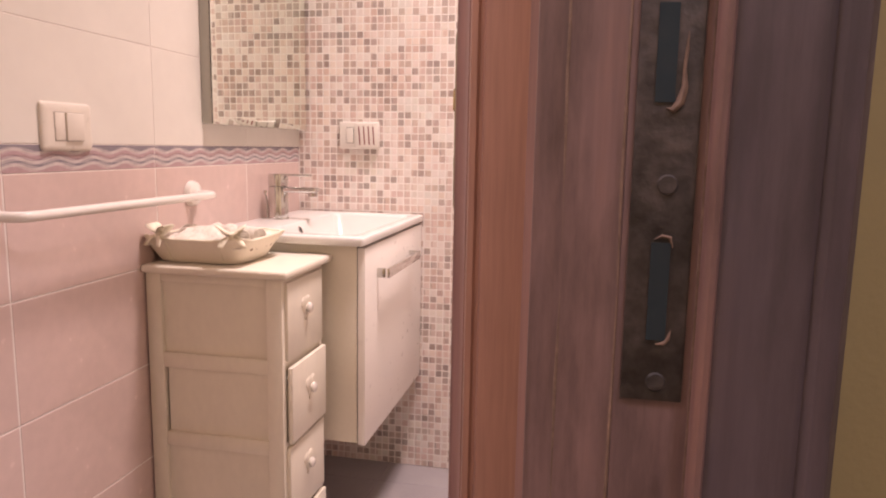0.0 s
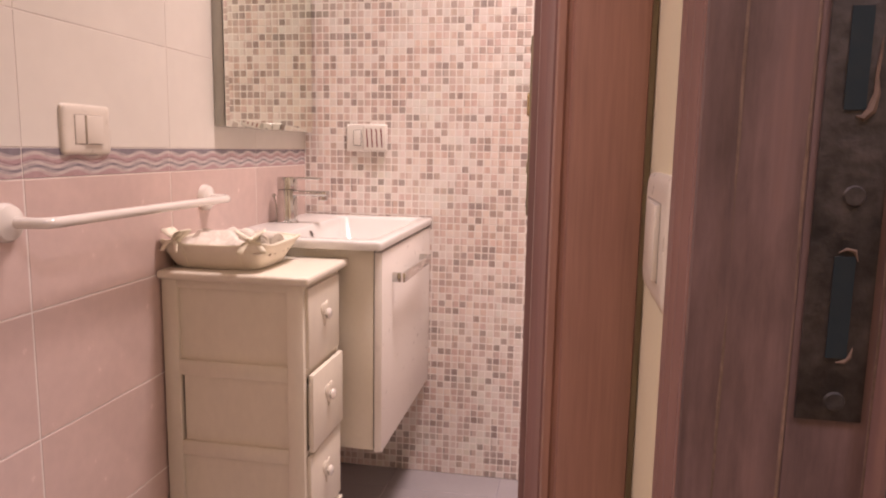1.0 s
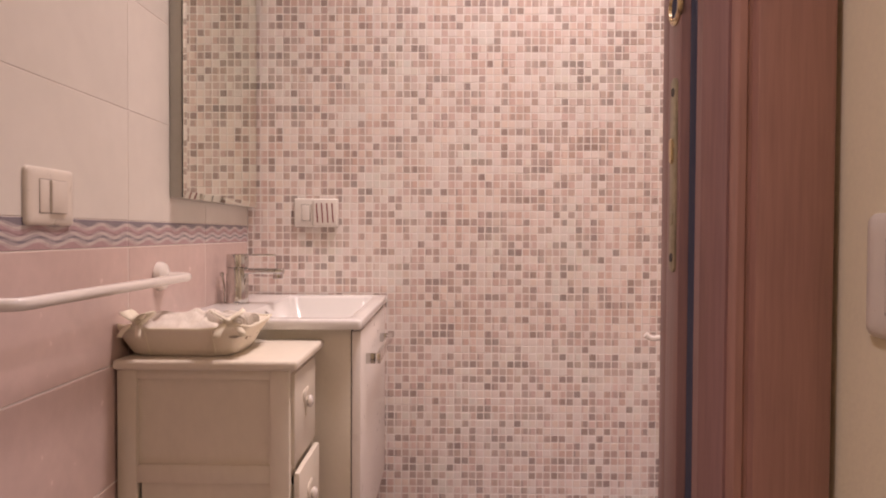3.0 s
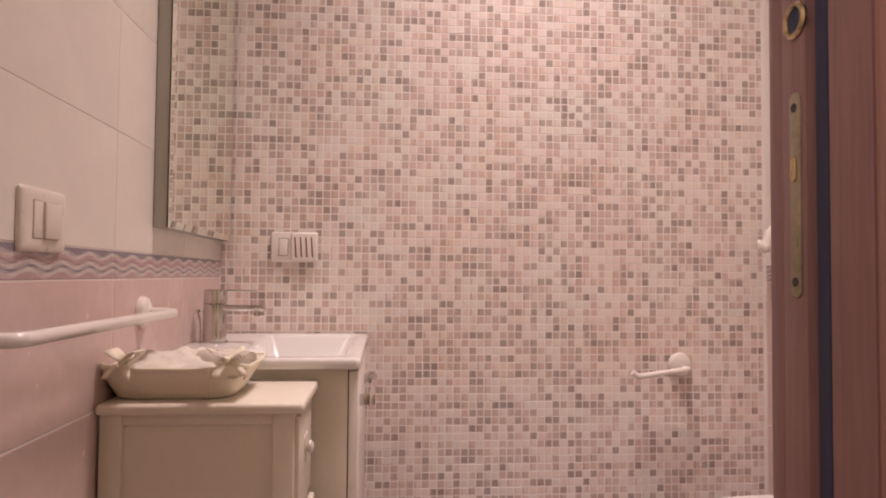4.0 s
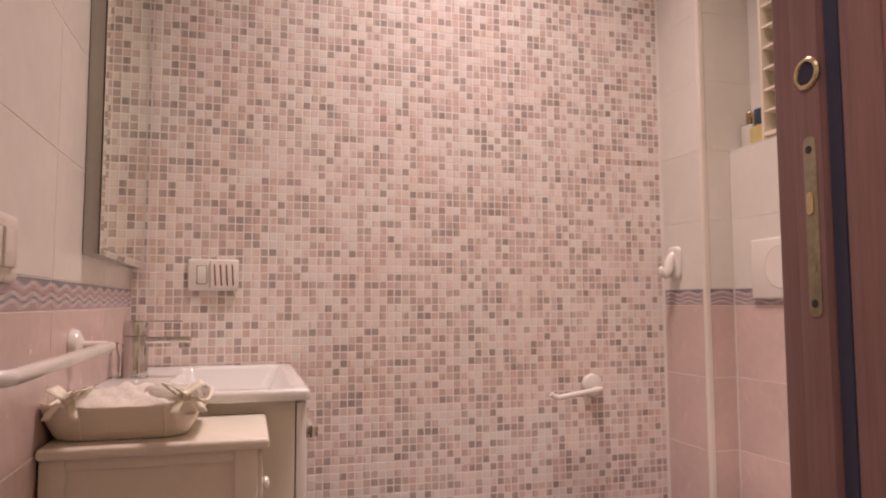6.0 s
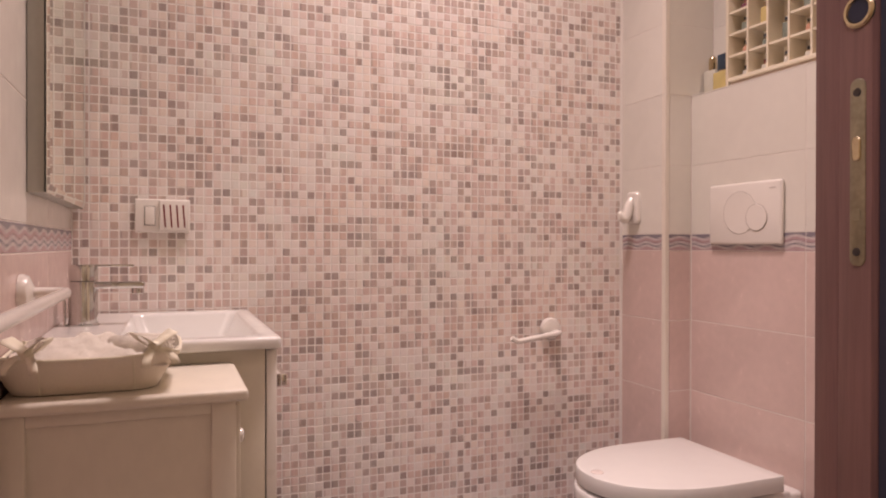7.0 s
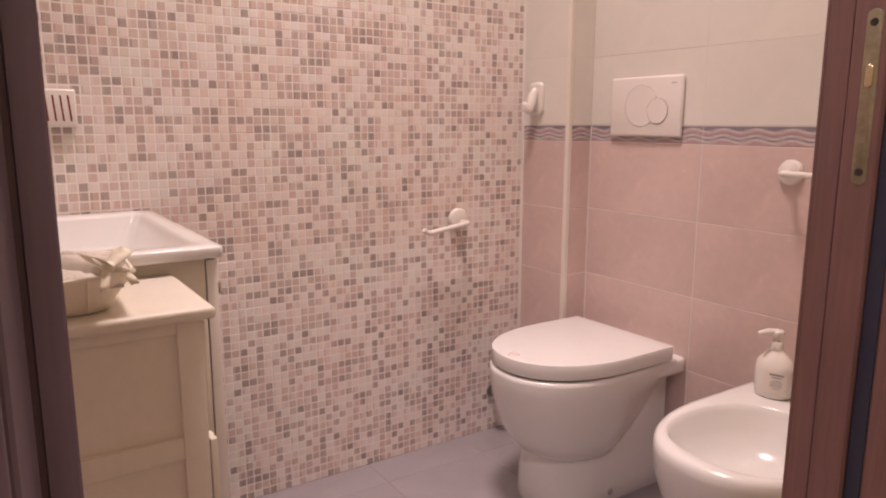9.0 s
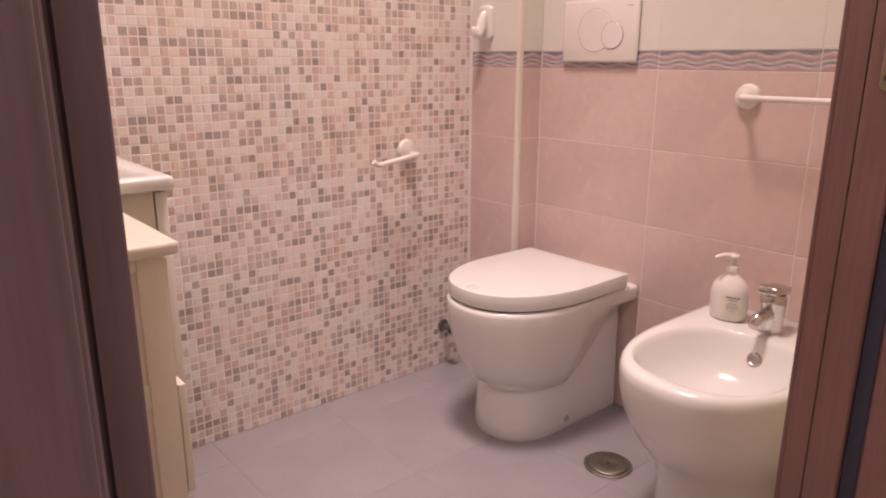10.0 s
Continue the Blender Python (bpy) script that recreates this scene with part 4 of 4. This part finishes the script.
    t = thing("display_rack", (1.69, (y0 + y1) / 2, z0), "white wooden pigeonhole rack holding miniature scent bottles", "rack")
    th = 0.006
    part("frame_post", boxed(xf - 0.004, xb, y0 - 0.010, y0, z0, z1, bevel=0.0015), M["cream_board"], t)
    part("frame_post", boxed(xf - 0.004, xb, y1, y1 + 0.010, z0, z1, bevel=0.0015), M["cream_board"], t)
    part("plinth", boxed(xf + 0.004, xb, y1 + 0.0102, y0 - 0.0102, z0, z0 + 0.0128, bevel=0.0008), M["tan_shaded_board"], t, "tan plinth strip darkened for shade")
    part("base_rail", boxed(xf - 0.004, xb, y1 + 0.0102, y0 - 0.0102, z0 + 0.013, z0 + 0.024, bevel=0.0015), M["cream_board"], t)
    part("top_rail", boxed(xf - 0.004, xb, y1 + 0.0102, y0 - 0.0102, z1 - 0.012, z1, bevel=0.0015), M["cream_board"], t)
    part("back_board", boxed(xb - 0.004, xb - 0.0005, y1 + 0.0102, y0 - 0.0102, z0 + 0.0242, z1 - 0.0122), M["cream_board"], t, "cream back board")
    step_y, step_z = 0.0672, 0.0598
    zs = z0 + 0.024
    levels = 9
    tall = {(1, 3), (2, 2), (4, 4), (5, 2), (3, 5), (1, 6)}
    for c in range(1, 7):
        y = y0 - 0.0075 - c * step_y
        part("divider", boxed(xf, xb - 0.0042, y - th / 2, y + th / 2, zs + 0.0002, z1 - 0.0122), M["cream_board"], t)
    bottles = [("pale", "cap"), ("peach", "cap"), ("green", "cap"), ("purple", "red"), ("pale", "navy"), ("green", "cap"), ("pale", "cap"), ("pale", "brass_hi"), ("peach", "cap"), ("pale", "red"), ("green", "navy"), ("yellow", "brass_hi")]
    k = 0
    for c in range(7):
        ya = y0 - 0.0102 - c * step_y - (th / 2 if c else 0)
        yb = max(y0 - 0.0075 - (c + 1) * step_y + th / 2, y1 + 0.0102)
        for r in range(levels):
            zc = zs + r * step_z
            if r and (c, r) not in tall:
                part("shelf", boxed(xf, xb - 0.0042, yb + 0.0002, ya - 0.0002, zc - th / 2, zc + th / 2), M["cream_board"], t)
            if (c, r) in tall or r == levels:
                continue
            body, cap = bottles[k % len(bottles)]
            high = 0.046 if (c, r + 1) in tall else 0.017 + 0.010 * ((k * 7) % 3) / 2
            wide = 0.018 + 0.008 * ((k * 5) % 4) / 3
            scent("perfume_bottle", 1.684, (ya + yb) / 2 - 0.006 + 0.004 * ((k * 3) % 3), zc + (th / 2 if r else 0.0) + 0.0003, wide, high, body, cap, 0.009, "miniature %s perfume bottle with %s cap in rack" % ({"pale": "clear", "green": "grey-green", "purple": "plum"}.get(body, body), {"cap": "black", "brass_hi": "gold", "amber": "amber"}.get(cap, cap)), k % 3 != 1)
            k += 1
    return t


# ---- doorway woodwork ----
def strip(x0, x1, y0, y1, z0=0.0, z1=2.10, bevel=0.002):
    return boxed(x0, x1, y0, y1, z0, z1, bevel=bevel)


def make_doorway():
    t = thing("door_frame", (0.43, -1.4345, 0), "stained wood frame of the bathroom pocket doorway", "door frame", kind="structure")
    # right side: jamb strips on both sides of the pocket
    part("inner_jamb", strip(0.769, 0.800, -1.4015, -1.3785), M["wood"], t)
    part("outer_jamb", loft(bmesh.new(), [[Vector((x, y, z)) for x, y in ((0.800, -1.451), (0.7750, -1.451), (0.773, -1.4535), (0.774, -1.4625), (0.780, -1.4665), (0.786, -1.4825), (0.800, -1.4825))] for z in (0.0, 2.10)]), M["wood"], t)
    # added strip that fills the slot with the colour of its shade
    part("pocket_seal", strip(0.7735, 0.7995, -1.4505, -1.4362, 0.0, 2.07, 0.001), M["gap"], t, "added dark strip standing for shade in the pocket slot")
    # casing towards the corridor, with a moulded inner edge
    prof = [(0.788, -1.481), (0.788, -1.4885), (0.790, -1.4935), (0.795, -1.4945), (0.797, -1.4925), (0.800, -1.4925), (0.802, -1.498), (0.806, -1.4995), (0.8535, -1.4995), (0.8585, -1.4965), (0.8600, -1.4905), (0.8600, -1.481)]
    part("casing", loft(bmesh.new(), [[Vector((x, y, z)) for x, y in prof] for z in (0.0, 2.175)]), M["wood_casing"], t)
    # left side: wood coloured darker than the right for the shade on it
    rebate = [(0.0602, -1.4845), (0.0672, -1.4845), (0.0690, -1.4825), (0.0760, -1.4520), (0.0760, -1.4435), (0.0788, -1.4435), (0.0794, -1.4460), (0.0904, -1.4460), (0.0915, -1.4449), (0.0915, -1.3785), (0.0602, -1.3785)]
    part("closing_jamb", loft(bmesh.new(), [[Vector((x, y, z)) for x, y in rebate] for z in (0.0, 2.10)]), M["wood_dark"], t, "stained rebated closing jamb darkened for shade", smooth=20)
    prof = [(0.0660, -1.4848), (0.0660, -1.4925), (0.0650, -1.4950), (0.0610, -1.4978), (0.0195, -1.4985), (0.0145, -1.4965), (0.0130, -1.4905), (0.0130, -1.4848)]
    part("casing", loft(bmesh.new(), [[Vector((x, y, z)) for x, y in prof] for z in (0.0, 2.175)]), M["wood_dark"], t, "stained casing darkened for shade")
    part("head_jamb", boxed(0.0918, 0.7655, -1.4845, -1.3785, 2.075, 2.10, bevel=0.002), M["wood"], t)
    part("head_casing", boxed(0.0817, 0.7878, -1.4985, -1.485, 2.09, 2.175, bevel=0.003), M["wood"], t)
    part("inner_casing", boxed(0.775, 0.850, -1.382, -1.3705, 0.0, 2.17, bevel=0.003), M["wood"], t)
    return t


def make_pocket_door():
    x = 0.7665
    t = thing("pocket_door", (1.1, -1.4205, 0), "stained wooden pocket door slid open into wall", "door")
    leaf = part("leaf", boxed(x, 1.46, -1.4345, -1.403, 0.012, 2.07, bevel=0.0012), M["wood"], t)
    lock = part("lock_plate", loft(bmesh.new(), [[Vector((xx, p.x, p.y)) for p in rrect(-1.4293 + i, -1.4152 - i, 0.957 + i, 1.118 - i, 0, 0.0066 - i)] for xx, i in ((x + 0.001, 0), (x - 0.0014, 0), (x - 0.0020, 0.0008))]), M["brass"], t, "aged brass lock plate")
    part("latch", loft(bmesh.new(), [[Vector((xx, p.x, p.y)) for p in rrect(-1.4263 + i, -1.4187 - i, 1.047 + i, 1.068 - i, 0, 0.0036 - i)] for xx, i in ((x - 0.001, 0), (x - 0.0035, 0), (x - 0.0042, 0.0008))]), M["brass_hi"], lock, "polished brass latch")
    for z in (0.969, 1.106):
        part("screw", turned((x - 0.0018, -1.4223, z), (-1, 0, 0), [(0, 0.0038), (0.0008, 0.0036), (0.0004, 0.0012), (0.0004, 0)], n=14), M["iron"], lock)
    part("keeper", loft(bmesh.new(), [[Vector((xx, p.x, p.y)) for p in rrect(-1.426, -1.419, 0.996, 1.006, 0, 0.002)] for xx in (x - 0.0018, x - 0.0030)]), M["brass"], lock)
    pull = part("finger_pull", turned((x + 0.0005, -1.4225, 1.176), (-1, 0, 0), [(0, 0.0148), (0.002, 0.0148), (0.0035, 0.013), (0.0035, 0.0108), (0.0012, 0.0098), (0.0012, 0)], n=32), M["brass_hi"], t, "round brass finger pull")
    part("pull_hollow", turned((x - 0.0008, -1.4225, 1.176), (-1, 0, 0), [(0, 0.0097), (0.0004, 0.0097), (0.0004, 0)], n=28), M["gap"], pull, "dark hollow of the pull")
    return t


def make_near_frame():
    t = thing("room_door_frame", (0.94, -1.738, 0), "dark stained wooden door frame with old strike plate", "door frame", kind="structure")
    top = 2.14
    # casing on the corridor face, moulded towards the opening
    prof = [(0.8648, -1.680), (0.8568, -1.680), (0.8548, -1.683), (0.8548, -1.7005), (0.8575, -1.703), (0.8570, -1.707), (0.8605, -1.711), (0.8605, -1.716), (0.8640, -1.7196), (0.8648, -1.7196)]
    part("casing", loft(bmesh.new(), [[Vector((x, y, z)) for x, y in prof] for z in (0.0, top)]), M["wood"], t)
    def upright(name, prof, material, label=""):
        return part(name, loft(bmesh.new(), [[Vector((x, y, z)) for x, y in prof] for z in (0.0, top)]), M[material], t, label)

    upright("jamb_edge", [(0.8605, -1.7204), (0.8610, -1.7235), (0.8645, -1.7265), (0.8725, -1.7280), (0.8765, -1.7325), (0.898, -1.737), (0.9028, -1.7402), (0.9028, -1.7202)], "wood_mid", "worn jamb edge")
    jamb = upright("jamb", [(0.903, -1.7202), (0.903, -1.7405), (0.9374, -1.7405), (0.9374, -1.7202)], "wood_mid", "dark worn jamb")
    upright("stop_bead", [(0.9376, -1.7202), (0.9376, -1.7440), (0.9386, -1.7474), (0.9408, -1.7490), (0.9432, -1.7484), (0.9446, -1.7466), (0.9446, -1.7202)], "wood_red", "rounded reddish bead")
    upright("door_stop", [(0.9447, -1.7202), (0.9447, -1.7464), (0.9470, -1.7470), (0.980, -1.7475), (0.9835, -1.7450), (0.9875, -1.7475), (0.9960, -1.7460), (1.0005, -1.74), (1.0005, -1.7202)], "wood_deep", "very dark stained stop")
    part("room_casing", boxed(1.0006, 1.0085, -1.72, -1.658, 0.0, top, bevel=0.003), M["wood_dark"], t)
    # worn pale arrises
    part("worn_edge", tube(bmesh.new(), [(0.8760 + 0.0006 * math.sin(k * 1.7), -1.7315 + 0.0004 * math.sin(k * 2.3), k * 0.05) for k in range(43)], [0.0004 + 0.0006 * abs(math.sin(k * 1.31)) for k in range(43)], n=6), M["worn"], jamb, "pale worn arris")
    part("worn_edge", tube(bmesh.new(), [(0.9022 + 0.0005 * math.sin(k * 2.1), -1.7395, k * 0.05) for k in range(43)], [0.0004 + 0.0006 * abs(math.sin(k * 0.93 + 1)) for k in range(43)], n=6), M["worn"], jamb, "pale worn arris")
    part("worn_edge", tube(bmesh.new(), [(0.9373, -1.7408 + 0.0006 * math.sin(k * 1.9), k * 0.05) for k in range(43)], [0.0004 + 0.0005 * abs(math.sin(k * 1.13 + 2)) for k in range(43)], n=6), M["worn"], jamb, "pale worn arris")
    # strike plate with two openings
    y = -1.7406
    plate = part("strike_plate", boxed(0.9060, 0.9335, y - 0.0012, y + 0.001, 0.900, 1.132, bevel=0.0006), M["iron"], t, "blackened iron strike plate")
    for xo, z0, z1 in ((0.9160, 0.929, 0.974), (0.9138, 1.036, 1.078)):
        part("strike_opening", boxed(xo, xo + 0.0085, y - 0.0018, y - 0.0010, z0, z1), M["opening"], plate, "dark latch opening")
    for pts, rad in (([(0.9268, 0.934), (0.9260, 0.930), (0.9238, 0.9275), (0.9205, 0.927)], [0.0002, 0.0010, 0.0010, 0.0003]),
                     ([(0.9265, 1.066), (0.9262, 1.058), (0.9256, 1.050), (0.9262, 1.043), (0.9246, 1.036), (0.9215, 1.0325), (0.9190, 1.0335)], [0.0002, 0.0008, 0.0007, 0.0014, 0.0021, 0.0015, 0.0003]),
                     ([(0.9175, 0.9755), (0.9205, 0.9772), (0.9240, 0.9765), (0.9255, 0.972)], [0.0002, 0.0007, 0.0009, 0.0002])):
        part("worn_lip", tube(bmesh.new(), [(px, y - 0.0013, pz) for px, pz in pts], rad, n=8), M["worn"], plate, "worn bright metal lip")
    for z in (1.000, 0.909, 1.120):
        part("screw", turned((0.9215, y - 0.0010, z), (0, -1, 0), [(0, 0.0048), (0.0012, 0.0040), (0.0014, 0.0015), (0.0010, 0)], n=14), M["iron"], plate, "rusty screw head")
    # far side of the opening, behind the camera
    part("jamb", boxed(0.866, 1.006, -2.59, -2.568, 0.0, top, bevel=0.002), M["wood_dark"], t)
    part("head_jamb", boxed(0.866, 1.006, -2.5678, -1.749, 2.115, top, bevel=0.002), M["wood_dark"], t)
    return t


make_doorway()
make_pocket_door()
make_near_frame()
make_cabinet()
make_vanity()
make_basin()
make_toilet()
make_bidet()
make_mirror()
make_tap()
make_basket()
make_towels()
make_flush_plate()
make_towel_bar("towel_rail", 0.0, 1, -0.618, -1.187, 0.900, 0.0085, 0.0290, "white plastic towel rail on pink tiled wall")
make_towel_bar("short_towel_rail", WALL_X, -1, -0.850, -1.25, 0.903, 0.0070, 0.0300, "white plastic towel rail with round bases")
make_paper_holder()
make_wall_hook()
make_switch("light_switch", 1, (0.0, -1.002, 1.038), "white wall switch plate with two rockers on tiles")
make_switch("light_switch", -1, (0.865, -1.594, 0.962), "white wall switch plate on cream corridor wall")
make_socket()
make_soap()
make_drain()
make_valve()
make_display()
scent("scent_bottle", 1.686, -0.286, 1.4145, 0.056, 0.056, "yellow", "navy", 0.050, "yellow perfume bottle with large navy cap on ledge", group="bottles on the ledge")
scent("scent_bottle", 1.690, -0.236, 1.4145, 0.046, 0.070, "pale", "brass_hi", 0.036, "clear perfume bottle with gold cap on ledge", group="bottles on the ledge")

# ledge and trims
solid("ledge", boxed(WALL_X - 0.0004, 1.7205, IN_Y, -0.2050, 1.4100, 1.4140, bevel=0.0012), M["white_tile"], "white tiled ledge above the cistern wall", "ledge", **structure)
bm = bmesh.new()
prof = [(1.5445, -0.1925), (1.5445, -0.2005), (1.5465, -0.2050), (1.5520, -0.2062), (1.5590, -0.2062), (1.5590, -0.1990), (1.5516, -0.1925)]
solid("trim", loft(bm, [[Vector((x, y, z)) for x, y in prof] for z in (0.0, H)]), M["plastic"], "white rounded corner trim on tiled chase", "trim", **structure)

# ---- tile pieces ----
tile_wall(wall_left, -0.0065, "+x", [-0.001, -0.348, -0.748, -1.143, IN_Y + 0.001])
tile_wall(wall_right, WALL_X + 0.0065, "-x", [-0.2055, -0.602, -1.000, IN_Y + 0.001], z_to=1.412, joint=0.0012)
tile_wall(wall_niche, 1.7265, "-x", [-0.2055, -0.602, -1.000, IN_Y + 0.001], z_from=1.412)
tile_wall(wall_chase, 1.5515, "-x", [-0.001, -0.192], joint=0.0012)
tile_wall(wall_chase, -0.1985, "-y", [1.560, WALL_X - 0.001], z_to=1.412, border="border_side")
tile_wall(wall_chase, -0.1985, "-y", [1.560, 1.7205], z_from=1.412, border="border_side")

FT = 0.3335
for i in range(-3, 5):
    for j in range(-5, 3):
        x0, x1 = max(0.0, 0.630 + i * FT), min(WALL_X, 0.630 + (i + 1) * FT)
        y0, y1 = max(OUT_Y, -0.460 + j * FT), min(0.0, -0.460 + (j + 1) * FT)
        if x1 - x0 > 0.01 and y1 - y0 > 0.01:
            lay("floor_tile", floor, ((x0 + x1) / 2, (y0 + y1) / 2, -0.006), x1 - x0 - 0.003, y1 - y0 - 0.0018, M["floor_tile"], "+z")

# mosaic: a block of pieces as objects, the others joined
P, S, E, T = 0.02150, 0.0180, 0.0004, 0.0042
verts, faces = [], []
one = bmesh.new()


def chip(w, h):
    out = []
    for inset, d in ((0, 0.0), (0, -(T - E)), (E, -T)):
        out.append([(-w / 2 + inset, d, -h / 2 + inset), (w / 2 - inset, d, -h / 2 + inset), (w / 2 - inset, d, h / 2 - inset), (-w / 2 + inset, d, h / 2 - inset)])
    return out


loft(one, [[Vector(p) for p in r] for r in chip(S, S)], cap_first=False)
chip_mesh = mesh_of("mosaic_tile", one, M["mosaic_piece"])
rng = random.Random(7)
cols, rows = int(W / P) + 2, int(H / P) + 1
for r in range(rows):
    for c in range(cols):
        xa, xb = max(c * P - 0.0050, 0.001), min(c * P - 0.0050 + S, W - 0.001)
        za, zb = r * P + 0.001, min(r * P + 0.001 + S, H)
        if xb - xa < 0.004 or zb - za < 0.004:
            continue
        cx, cz = (xa + xb) / 2 + rng.uniform(-0.0004, 0.0004), (za + zb) / 2 + rng.uniform(-0.0004, 0.0004)
        y = 0.0046 + rng.uniform(-0.0003, 0.0002)
        if 20 <= c < 37 and 38 <= r < 55:
            ob = new("mosaic_tile", chip_mesh)
            ob.parent = wall_mosaic
            ob.location = (cx, y, cz)
            continue
        base = len(verts)
        tilt, lean = rng.uniform(-0.012, 0.012), rng.uniform(-0.012, 0.012)
        for ring in chip(xb - xa, zb - za):
            verts += [(cx + p[0], y + p[1] + p[0] * tilt + p[2] * lean, cz + p[2]) for p in ring]
        for k in (0, 4):
            for i in range(4):
                j = (i + 1) % 4
                faces.append((base + k + i, base + k + j, base + k + 4 + j, base + k + 4 + i))
        faces.append((base + 8, base + 9, base + 10, base + 11))
me = bpy.data.meshes.new("mosaic_tiles")
me.from_pydata(verts, [], faces)
me.update()
me.materials.append(M["mosaic_rest"])
ob = new("mosaic_tiles", me)
ob.parent = wall_mosaic
tagged(ob, "small square mosaic tiles in white, pink and taupe", kind="stuff")
